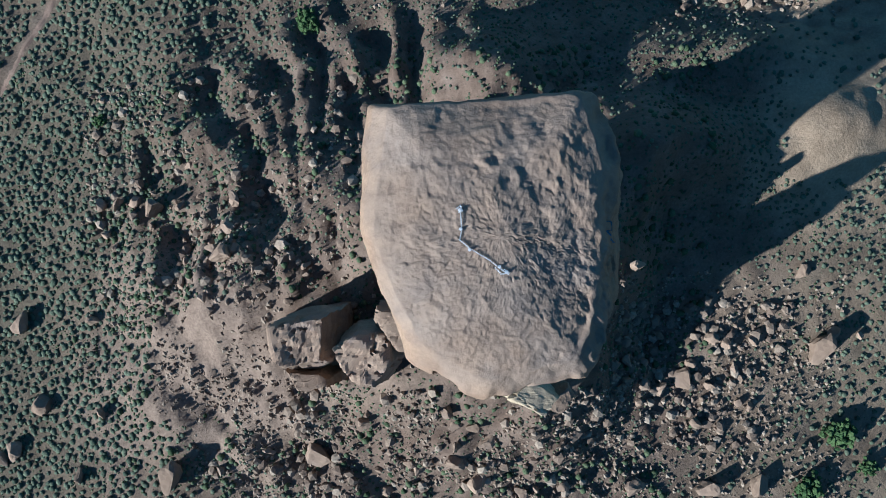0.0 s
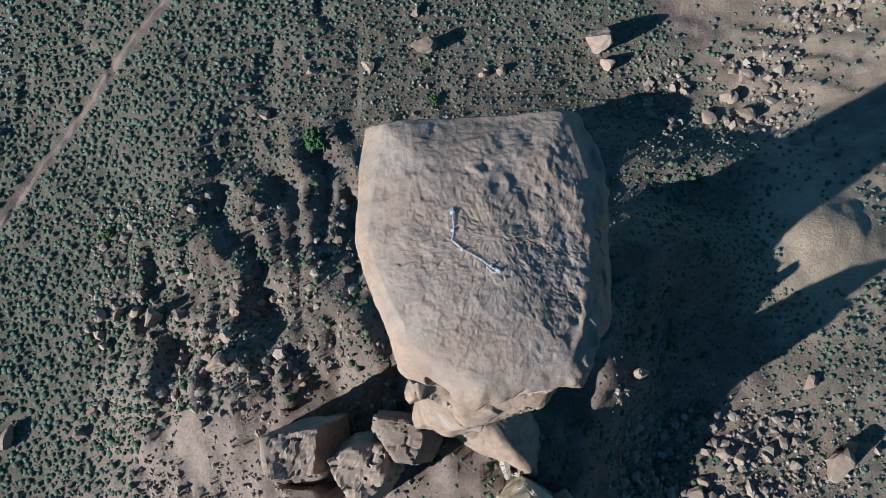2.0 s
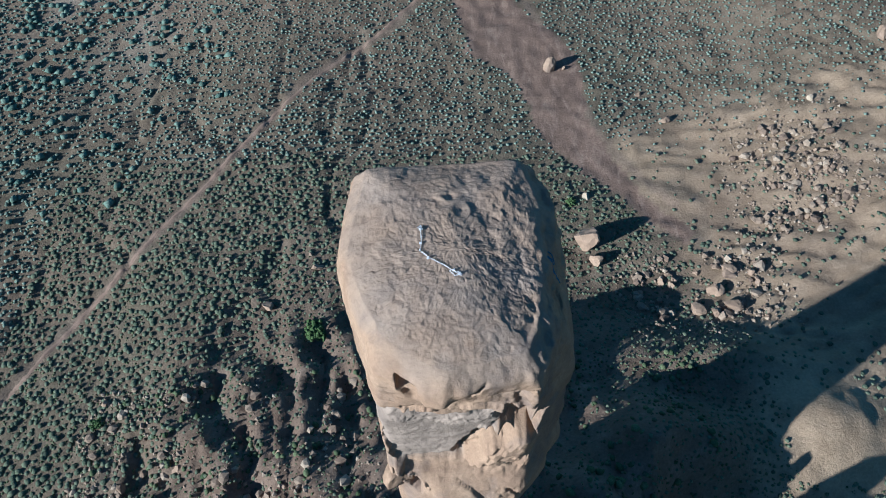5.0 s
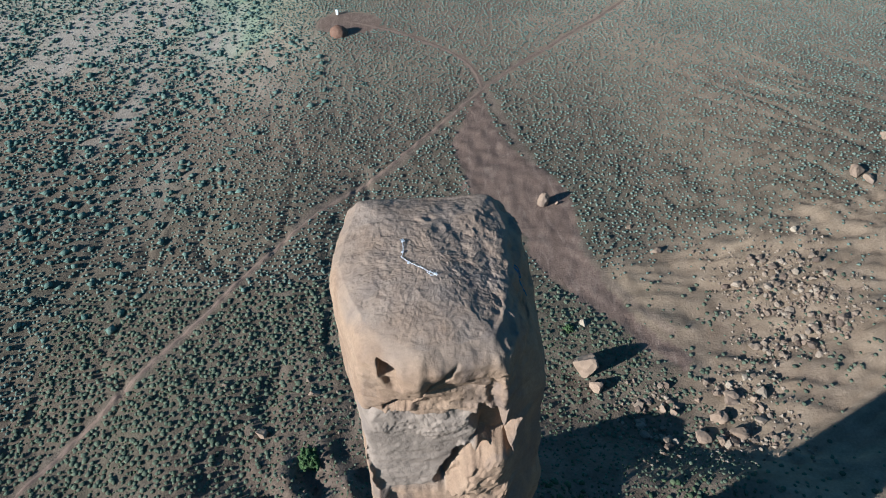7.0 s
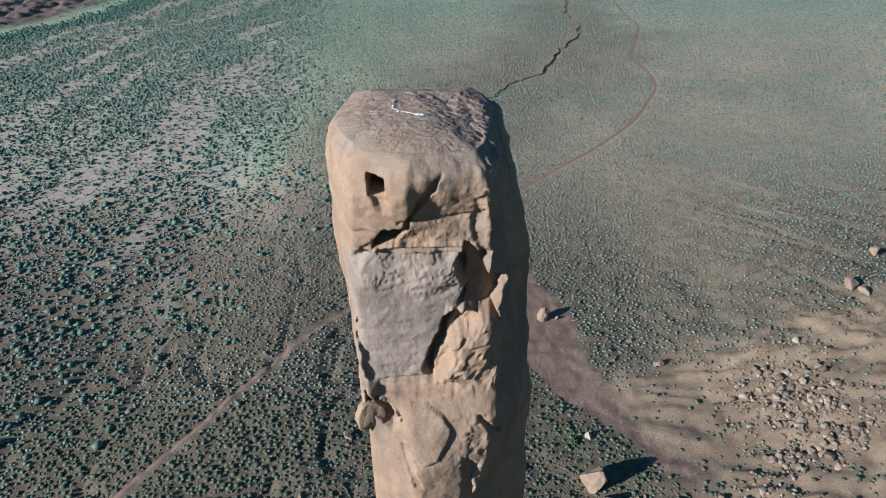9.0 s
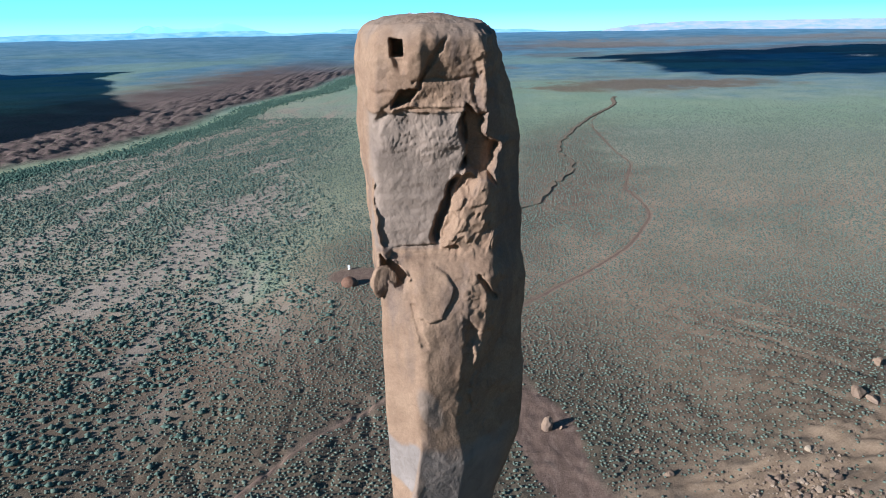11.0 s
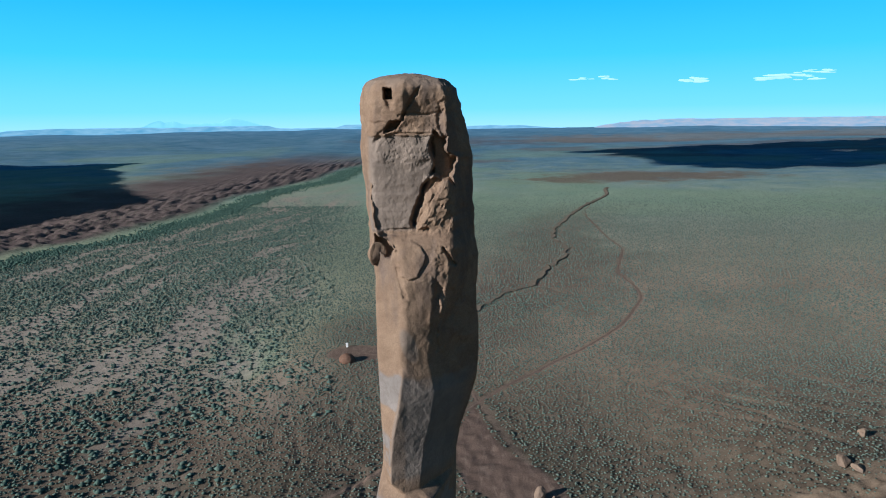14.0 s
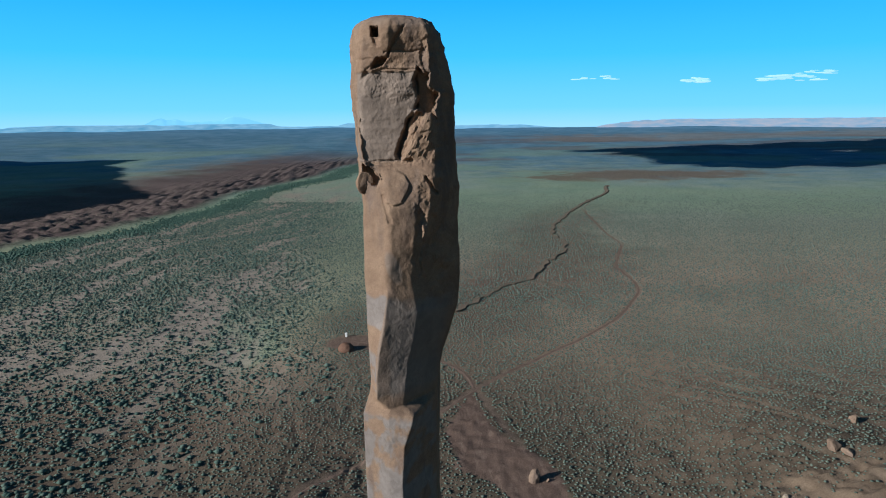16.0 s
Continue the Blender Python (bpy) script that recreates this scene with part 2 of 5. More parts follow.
M_HAZE_FAR = glow_backdrop("hazy_pale_land", (0.20, 0.58, 0.86), (0.21, 0.60, 0.87), 0.91)
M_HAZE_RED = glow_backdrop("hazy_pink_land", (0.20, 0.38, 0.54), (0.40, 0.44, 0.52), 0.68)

# ---------------------------------------------------------------- ground
ROAD = [(-128, 22), (-110, 53), (-76, 105), (-47, 156), (-20, 180), (17, 237), (45, 268), (72, 296), (110, 340), (129, 373), (147, 410), (153, 443), (150, 490), (165, 540), (184, 594), (182, 650), (187, 730), (196, 859), (240, 970)]
ROAD_NORTH = [(17, 237), (10, 262), (-15, 285), (-40, 300), (-53, 304)]
TRACK_EAST = [(17, 237), (26, 205), (40, 160), (48, 128), (57, 112), (66, 100)]
ARROYO = [(-12, 342), (15, 368), (34, 402), (53, 434), (72, 452), (80, 470), (90, 500), (112, 541), (124, 580), (129, 611), (124, 650), (128, 680), (140, 725), (159, 781), (185, 850), (215, 920), (254, 995), (280, 1050), (318, 1190)]
ARROYO_BRANCH = [(72, 452), (84, 440), (92, 425), (104, 415)]
WASH = [(17, 237), (22, 215), (33, 185), (38, 160), (40, 135)]
RIVER = [(-450, 470), (-432, 553), (-414, 625), (-380, 666), (-355, 760), (-327, 893), (-340, 1079), (-304, 1227), (-257, 1419), (-249, 1680), (-150, 2100)]
FAN = [(15, 232), (8, 212), (3, 198), (5, 182), (9, 166), (22, 156), (26, 145), (27, 134), (33, 124), (50, 104), (60, 92), (66, 84), (70, 90), (58, 104), (50, 122), (44, 136), (46, 150), (45, 164), (40, 175), (30, 186), (22, 200), (19, 215)]


def river_side(x, y):
    """Metres west of the river's course."""
    pts = np.array(RIVER, float)
    return np.interp(y, pts[:, 1], pts[:, 0]) - x


def inside(x, y, outline):
    """Which places lie within a closed outline on the plan."""
    odd = np.zeros(np.shape(x), bool)
    for (ax, ay), (bx, by) in zip(outline, outline[1:] + outline[:1]):
        with np.errstate(divide="ignore", invalid="ignore"):
            odd ^= ((ay > y) != (by > y)) & (x < (bx - ax) * (y - ay) / (by - ay + 1e-9) + ax)
    return odd


def east_slope(x, y):
    """The bare tan slope east of the wash, 0 to 1."""
    w = np.interp(y, [60, 85, 94, 105, 120, 150], [66, 60, 58, 48, 36, 50])
    n = np.interp(x, [36, 56, 110, 154, 260], [116, 138, 140, 152, 168])
    ragged = 10 * noise3(x / 12, y / 12, 0.3, 19)
    return step01(-6, 16, x - w + 0.6 * ragged) * step01(10, -12, y - n + ragged) * step01(10, 60, y)


def west_sand(x, y):
    """Pale sandy openings between the saltbush west of the road, 0 to 1."""
    reach = step01(25, 125, -x - 0.10 * (y - 100) + 30 * noise3(x / 40, y / 40, 0.5, 41)) * step01(90, 230, y + 0.45 * (-x - 60)) * step01(10, 40, -river_side(x, y))
    east_of = -river_side(x, y)
    patch = fractal(east_of / 17 + 0.5 * noise3(x / 50, y / 50, 0.4, 56), y / 75, 0.2, 4, 55) + 0.35 * fractal(x / 6, y / 6, 0.7, 2, 57)
    return reach, np.clip(reach * (0.25 + 0.85 * patch), 0, 1)


def height(x, y):
    """The lie of the land: a talus hill under the tower, a valley and spurs east of it, a shallow plain with gullies."""
    x, y = np.asarray(x, float), np.asarray(y, float)
    ex = np.where(x > 8, np.maximum(0, x - 26 - 0.2 * y) / 13.0, (x - 8) / 52.0)
    ey = np.where(y > 0, np.maximum(0, y - 6) / 33.0, np.maximum(0, -y - 16) / 24.0)
    z = 25 * np.exp(-(ex**2) - ey**2)
    z = z + 14 * np.exp(-(((x - 8) / 13) ** 2) - ((y - 44) / 10) ** 2) - 3 * np.exp(-(((x - 45) / 22) ** 2) - ((y - 72) / 12) ** 2)
    z = z + 6 * np.exp(-(((x - 52) / 30) ** 2) - ((y - 25) / 40) ** 2)
    z = z + 8 * np.exp(-(((x + 50) / 17) ** 2) - ((y + 3) / 14) ** 2) + 5 * np.exp(-(((x + 21) / 10) ** 2) - ((y - 7) / 10) ** 2) + 4 * np.exp(-(((x - 34) / 9) ** 2) - ((y - 2) / 9) ** 2)
    z = z + 13 * np.exp(-(((x - 48) / 15) ** 2) - ((y - 27) / 9) ** 2) + 6 * np.exp(-(((x - 86) / 28) ** 2) - ((y - 24) / 26) ** 2)
    z = z + 5 * np.exp(-(((x - 83) / 14) ** 2) - ((y - 33) / 11) ** 2) + 5 * np.exp(-(((x - 66) / 22) ** 2) - ((y - 50) / 7) ** 2)
    z = z + 5 * np.exp(-(((x - 108) / 20) ** 2) - ((y - 40) / 18) ** 2)
    z = z + 12 * step01(72, 150, x) * step01(330, 180, y) * step01(20, 70, y)
    z = z - 6 * step01(-55, -125, x) * step01(600, 250, y)
    near = step01(260, 120, np.hypot(x - 20, y - 40))
    hill = step01(90, 48, np.hypot(x + 10, y)) * step01(75, 45, y)
    z = z + fractal(x / 70, y / 70, 0.3, 4, 3) * (0.8 + 1.2 * near)
    ridge = 1 - np.abs(fractal((x + 0.2 * y) / 10 + 0.35 * noise3(x / 16, y / 16, 0.5, 4), y / 60, 0.7, 3, 5))
    z = z + hill * step01(14, -8, x) * 5.6 * (ridge - 0.6) * step01(-14, 8, y)
    z = z + hill * 2.3 * fractal(x / 8, y / 8, 0.2, 4, 6) + hill * 1.6 * np.abs(fractal(x / 3.2, y / 4.2, 0.6, 3, 7)) + near * 0.34 * fractal(x / 2.9, y / 2.9, 0.1, 3, 9)
    rill = np.abs(fractal(x / 16, y / 55, 0.35, 3, 13))
    z = z - near * step01(-8, -30, x) * step01(25, 50, y) * 0.9 * step01(0.16, 0.0, rill)
    east = step01(62, 92, x) * step01(230, 150, y) * step01(30, 70, y)
    z = z + east * 2.8 * np.abs(fractal((x + 0.5 * y) / 34, (y - 0.45 * x) / 7.5, 0.4, 3, 21))
    z = z + east_slope(x, y) * step01(52, 66, x) * 1.3 * np.abs(fractal(x / 28, (y + 0.2 * x) / 4.0 + 0.6 * noise3(x / 18, y / 18, 0.2, 26), 0.4, 2, 25))
    across, along = 0.78 * x + 0.62 * y, -0.62 * x + 0.78 * y
    gully = np.abs(fractal(across / 8 + 0.5 * noise3(x / 30, y / 30, 0.5, 24), along / 95, 0.6, 2, 23))
    z = z - 0.9 * step01(0.25, 0.0, gully) * step01(80, 130, x) * step01(300, 230, y) * step01(110, 150, y)
    thread = np.abs(fractal(x / 6 + 0.05 * y, y / 34, 0.6, 2, 27))
    z = z - 0.14 * step01(0.10, 0.0, thread) * step01(26, 10, np.abs(x - 20 - 0.25 * (200 - y))) * step01(90, 110, y) * step01(235, 215, y)
    z = z - 0.5 * step01(7, 2, line_distance(x, y, ARROYO))
    z = z - 0.15 * step01(4.0, 1.4, line_distance(x, y, ROAD))
    side = river_side(x, y)
    bad = step01(28, 70, side) * step01(300, 140, side) * step01(430, 560, y) * step01(2300, 1700, y)
    z = z + bad * (1 + 5.5 * np.clip(1 - 1.25 * np.abs(fractal(x / 17, y / 20, 0.2, 4, 33, 0.55)), 0, 1) ** 2)
    z = z + 6 * step01(200, 350, side) * step01(430, 560, y)
    far = np.hypot(x, y)
    z = z + 62 * step01(1700, 4700, far) + step01(900, 2500, far) * 7 * fractal(x / 420, y / 420, 0.8, 4, 37)
    return z


def axis_values(lo, hi, fine_lo, fine_hi, fine, mid_lo, mid_hi, mid, grow):
    v = list(np.arange(fine_lo, fine_hi, fine))
    v += list(np.arange(v[-1] + mid, mid_hi, mid))
    s = mid
    while v[-1] < hi:
        s *= grow
        v.append(v[-1] + s)
    w = list(np.arange(fine_lo - mid, mid_lo, -mid))
    s = mid
    while (w[-1] if w else fine_lo) > lo:
        s *= grow
        w.append((w[-1] if w else fine_lo) - s)
    return np.array(w[::-1] + v)


def build_ground():
    xs = axis_values(-4700, 4700, -130, 150, 1.2, -530, 310, 3.2, 1.052)
    ys = axis_values(-4700, 4700, -60, 230, 1.2, -61, 760, 3.2, 1.033)
    X, Y = np.meshgrid(xs, ys)
    Z = height(X, Y)
    nx, ny = len(xs), len(ys)
    i = np.arange(nx * ny).reshape(ny, nx)
    faces = np.stack([i[:-1, :-1], i[:-1, 1:], i[1:, 1:], i[1:, :-1]], -1).reshape(-1, 4)
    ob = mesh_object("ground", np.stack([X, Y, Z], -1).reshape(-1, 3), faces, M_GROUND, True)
    tagged(ob, "dry reddish desert ground with scrub and gullies", "ground", kind="structure")
    wob = fractal(X / 40, Y / 40, 0.5, 4, 41)
    track = np.maximum(step01(2.1, 0.9, line_distance(X, Y, ROAD)) * 0.85, step01(2.2, 1.0, line_distance(X, Y, ROAD_NORTH)))
    track = np.maximum(track, step01(2.2, 1.0, line_distance(X, Y, TRACK_EAST)))
    attribute(ob, "fan", np.maximum(np.maximum(0.75 * step01(85, 15, line_distance(X, Y, ARROYO) + 25 * wob) * step01(1000, 700, Y), 0.8 * step01(1.2, 0.6, np.hypot((X - 440 - 0.5 * (Y - 1400)) / 290, (Y - 1400) / 130) + 0.35 * wob)), np.maximum(0.85 * step01(17, 11, np.hypot((X + 50) / 1.3, Y - 302) + 3 * wob), 0.9 * inside(X + 1.6 * fractal(X / 7, Y / 7, 0.3, 3, 43), Y + 1.6 * fractal(X / 7, Y / 7, 0.8, 3, 44), FAN))))
    track = np.maximum(track, step01(17, 11, np.hypot((X + 50) / 1.3, Y - 302) + 3 * wob) * 0.8)
    scree = step01(40, 16, np.hypot((X + 55) / 1.15, Y + 18) + 14 * fractal(X / 16, Y / 16, 0.4, 4, 48))
    attribute(ob, "track", np.maximum(track * 0.5, 0.75 * scree))
    side = river_side(X, Y)
    west, sandy = west_sand(X, Y)
    attribute(ob, "sand", np.clip(1.0 * sandy + 0.4 * west * step01(180, 380, Y), 0, 1) * step01(1500, 900, Y) * step01(100, 250, Y))
    attribute(ob, "dots", step01(420, 700, Y) * step01(4200, 2500, Y) * (1 - 0.3 * west))
    grass = 0.6 * step01(60, 18, np.abs(side + 10) + 20 * wob) * step01(380, 480, Y)
    patch = fractal(X / 240, Y / 240, 0.9, 3, 61)
    grass = np.maximum(grass, 0.5 * step01(-0.25, 0.45, patch) * step01(450, 850, Y) * step01(3200, 1800, Y))
    grass = np.maximum(grass, 0.55 * step01(30, -110, X) * step01(230, 400, Y) * step01(1300, 800, Y))
    attribute(ob, "grass", np.maximum(grass, step01(1.3, 0.5, np.hypot((X + 128 + 0.35 * (Y - 335)) / 30, (Y - 335) / 65) + 0.5 * wob)))
    east = east_slope(X, Y)
    # red badlands soil, carried further west partly to darken the butte's shadow
    red = 0.95 * step01(25, 60, side) * step01(560, 260, side + 60 * wob) * step01(430, 560, Y) * step01(2600, 1700, Y)
    red = np.maximum(red, 0.55 * step01(-0.05, 0.4, fractal(X / 380, Y / 130, 0.1, 5, 71)) * step01(1300, 1900, Y) * step01(3600, 2900, Y) * step01(-700, -200, X))
    attribute(ob, "red", red)
    pale = np.maximum(0.3 * step01(50, 64, X) * step01(8, -6, Y), np.maximum(0.85 * east * (0.75 + 0.35 * wob), 0.5 * scree))
    pale = np.maximum(pale, 0.45 * step01(2750, 2950, Y) * step01(3500, 3200, Y + 250 * wob) * step01(250, 600, X))
    attribute(ob, "pale", np.maximum(pale, 0.85 * step01(34, 14, np.hypot(X - 88, Y - 32) + 8 * wob)))
    # masks for the haze colour painted on the distant plain
    attribute(ob, "hazy_sage", 0.85 * step01(350, 1000, Y))
    attribute(ob, "far_haze", 0.9 * step01(1000, 2300, np.hypot(X, Y) + 300 * wob))
    # mask of the soil lightened with distance, partly for haze
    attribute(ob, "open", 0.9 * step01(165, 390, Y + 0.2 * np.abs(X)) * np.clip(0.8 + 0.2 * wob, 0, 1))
    attribute(ob, "scrub", np.clip(0.75 + 0.4 * wob, 0, 1) * step01(45, 110, np.hypot(X, Y)) * (1 - 0.6 * east))
    return ob


build_ground()


def dirt_road(name, points, wide, label):
    """A worn strip laid along the ground, with uneven edges."""
    p = np.array(points, float)
    for _ in range(3):
        p = np.concatenate([p[:1], np.stack([0.75 * p[:-1] + 0.25 * p[1:], 0.25 * p[:-1] + 0.75 * p[1:]], 1).reshape(-1, 2), p[-1:]])
    run = np.concatenate([[0], np.cumsum(np.hypot(*np.diff(p, axis=0).T))])
    s = np.arange(0, run[-1], 1.2)
    x, y = np.interp(s, run, p[:, 0]), np.interp(s, run, p[:, 1])
    x, y = x + 0.8 * fractal(s / 14, 0.3, 0.2, 3, 45), y + 0.8 * fractal(s / 14, 0.8, 0.2, 3, 46)
    tx, ty = np.gradient(x), np.gradient(y)
    n = np.hypot(tx, ty)
    rows = []
    for k, off in enumerate((-1, -0.62, -0.3, 0, 0.3, 0.62, 1)):
        w = wide / 2 * off * (1 + 0.22 * fractal(s / 2.5, off, 0.3, 3, 47))
        px, py = x - ty / n * w, y + tx / n * w
        rows.append(np.stack([px, py, height(px, py) + 0.16 - 0.16 * abs(off) ** 3 - 0.07 * (abs(abs(off) - 0.45) < 0.2)], -1))
    V = np.array(rows)
    i = np.arange(V.shape[0] * V.shape[1]).reshape(V.shape[0], V.shape[1])
    faces = np.stack([i[:-1, :-1], i[:-1, 1:], i[1:, 1:], i[1:, :-1]], -1).reshape(-1, 4)
    return tagged(mesh_object(name, V.reshape(-1, 3), faces, M_ROAD, True), label, "dirt road", kind="structure")


def gully(points, lip, seed, label):
    """A crooked dry gully: a low cut bank that drops sharply to a bare bed."""
    p = np.array(points, float)
    run = np.concatenate([[0], np.cumsum(np.hypot(*np.diff(p, axis=0).T))])
    s = np.arange(0, run[-1], 1.0)
    x, y = np.interp(s, run, p[:, 0]), np.interp(s, run, p[:, 1])
    x = x + 3.0 * fractal(s / 11, 0.3, 0.2, 4, seed)
    y = y + 3.0 * fractal(s / 11, 0.8, 0.2, 4, seed + 1)
    tall = lip * (1.0 + 0.35 * fractal(s / 30, 0.5, 0.5, 3, seed + 2)) * step01(0, 25, s) * step01(0, 40, run[-1] - s)
    rows = []
    for off, up in ((-7.5, -0.2), (-2.4, 0.7), (-0.5, 1.0), (-0.25, -0.05), (1.4, -0.1), (2.4, -0.35)):
        px = x + off * (1 + 0.15 * fractal(s / 3, off, 0.4, 2, seed + 3))
        rows.append(np.stack([px, y, height(px, y) + 0.1 + up * tall], -1))
    V = np.array(rows)
    i = np.arange(V.shape[0] * V.shape[1]).reshape(V.shape[0], V.shape[1])
    faces = np.stack([i[:-1, :-1], i[:-1, 1:], i[1:, 1:], i[1:, :-1]], -1).reshape(-1, 4)
    return tagged(mesh_object("gully", V.reshape(-1, 3), faces, M_BANK, False), label, "gully", kind="structure")


gully(ARROYO, 0.95, 141, "crooked dry gully with a shaded cut bank")
gully(ARROYO_BRANCH, 0.7, 147, "short side gully with a low shaded bank")
dirt_road("road", ROAD, 1.6, "rutted reddish dirt road across the scrub")
dirt_road("road_north", ROAD_NORTH, 2.2, "faint reddish dirt track to the mound")

# ---------------------------------------------------------------- rock tower
# the tower's eight plan corners, each at falling heights: (height, x, y)
NORTH_WEST = [(134.55, -1.75, 3.35), (134.0, -2.2, 3.55), (133.2, -2.4, 3.8), (131, -2.5, 4.0), (122, -2.1, 4.3), (108, -1.7, 4.2), (100, -2.2, 4.6), (80, -3.0, 6), (40, -6.0, 9), (6, -10.0, 13)]
WEST = [(134.55, -2.15, 0.2), (134.2, -2.5, 0.4), (133.6, -2.68, 0.5), (131, -2.62, 0.6), (128, -2.6, 0.6), (124.6, -2.42, 0.5), (122.7, -2.3, 0.5), (121, -2.0, 0.5), (117.5, -1.9, 0.5), (113.5, -2.05, 0.5), (109.5, -1.78, 0.6), (106.5, -1.9, 0.5), (104.8, -1.8, 0.5), (103.2, -2.2, 0.5), (99.7, -2.3, 0.5), (97.6, -1.85, 0.5), (95, -2.2, 0.5), (80, -3.2, 0), (40, -7.0, 0), (6, -11.0, 0)]
SOUTH_WEST = [(134.55, -1.1, -2.4), (134.2, -1.22, -2.95), (133.8, -1.32, -3.18), (133.2, -1.42, -3.26), (132.2, -1.47, -3.2), (131, -1.52, -3.25), (128, -1.6, -3.35), (124.8, -1.6, -3.35), (123.5, -1.6, -3.55), (121, -1.5, -3.75), (112, -1.45, -3.9), (106.6, -1.25, -4.0), (105.8, -1.9, -4.6), (95, -1.8, -4.8), (80, -2.6, -5.6), (40, -6.0, -7.5), (6, -9.0, -12)]
SOUTH = [(134.55, 0.75, -3.4), (134.3, 0.75, -3.72), (134.0, 0.78, -3.92), (133.5, 0.8, -3.82), (132.8, 0.8, -3.62), (132, 0.6, -3.48), (131.1, 0.5, -3.34), (128, 0.3, -3.42), (124.5, 0.2, -3.5), (124.2, 0.3, -3.7), (123.9, 0.3, -3.98), (123, 0.3, -4.4), (121.5, 0.4, -5.0), (119, 0.4, -5.1), (115, 0.2, -5.45), (113, -0.05, -5.5), (110.5, -0.55, -5.4), (108.5, -0.78, -5.3), (107.2, -0.8, -5.3), (106.3, 0.2, -5.2), (106.0, 0.1, -5.55), (95, 0.1, -5.75), (80, -0.5, -6.9), (40, -1.5, -8.5), (6, -2, -13)]
# below 47 m these two corners are flared to cast the ground shadow's outline
SOUTH_EAST = [(134.55, 3.05, -3.0), (134.25, 3.25, -3.3), (133.9, 3.42, -3.5), (133.5, 3.5, -3.6), (132.8, 3.42, -3.6), (131.4, 3.35, -3.42), (130, 3.3, -3.38), (128.6, 3.4, -3.35), (127, 3.55, -3.35), (124.8, 3.6, -3.5), (123.6, 3.7, -4.05), (122, 3.4, -4.25), (119.4, 2.85, -4.4), (118.3, 2.5, -4.45), (116.2, 1.95, -4.6), (113.7, 2.35, -4.6), (111.5, 2.0, -4.5), (109.8, 1.55, -4.5), (106.4, 1.2, -4.6), (106, 2.0, -5.6), (105.4, 1.9, -5.85), (103.6, 1.3, -5.9), (100.3, 1.1, -5.95), (95, 1.3, -6.1), (80, 2.4, -6.2), (47, 4.4, -7.0), (42.5, 5.5, -7.6), (38, 9, -11), (33, 14, -16.5), (6, 20, -22)]
EAST_SOUTH = [(134.55, 3.45, -1.3), (134, 3.95, -1.4), (133, 4.35, -1.5), (131.6, 4.68, -1.5), (129.5, 5.1, -1.5), (126, 5.1, -1.6), (124, 5.35, -1.6), (122.7, 5.65, -1.6), (120.4, 5.38, -1.6), (117, 5.65, -1.6), (113.6, 5.35, -1.6), (111.5, 4.75, -1.5), (109.5, 4.1, -1.4), (106.5, 3.6, -1.4), (95, 3.5, -1.4), (80, 4.8, -2.2), (46, 7.5, -3.2), (40, 10, -5), (34, 14, -8), (6, 22, -10)]
EAST_NORTH = [(134.55, 3.6, 1.8), (134, 4.15, 1.9), (132, 4.7, 2.0), (129.5, 5.1, 2.0), (124, 5.3, 2.0), (115, 5.3, 2.0), (108, 3.9, 2.0), (95, 3.7, 2.2), (80, 5.6, 2.5), (40, 11, 3), (6, 17, 4)]
NORTH_EAST = [(134.55, 3.0, 3.65), (134, 3.6, 3.9), (131, 4.2, 4.4), (122, 4.8, 4.8), (115, 4.8, 4.8), (108, 3.6, 4.4), (95, 3.6, 5), (80, 5, 6), (40, 9, 9), (6, 14, 13)]
CORNERS = [NORTH_WEST, WEST, SOUTH_WEST, SOUTH, SOUTH_EAST, EAST_SOUTH, EAST_NORTH, NORTH_EAST]


def box01(u, lo, hi, soft):
    return step01(lo - soft, lo + soft, u) * step01(hi + soft, hi - soft, u)


def groove(x, z, points, half):
    """1 on a broken line of the face, falling to 0 at its sides."""
    return step01(half, half * 0.35, line_distance(x, z, points))


def plates(x, z, seed, sx, sz, steps=3.0):
    """Rock broken into flat plates with sharp, uneven edges, 0 to 1."""
    v = fractal(x / sx, z / sz, 0.3, 4, seed) * steps
    f = np.floor(v)
    return (f + step01(0.80, 1.0, v - f)) / steps


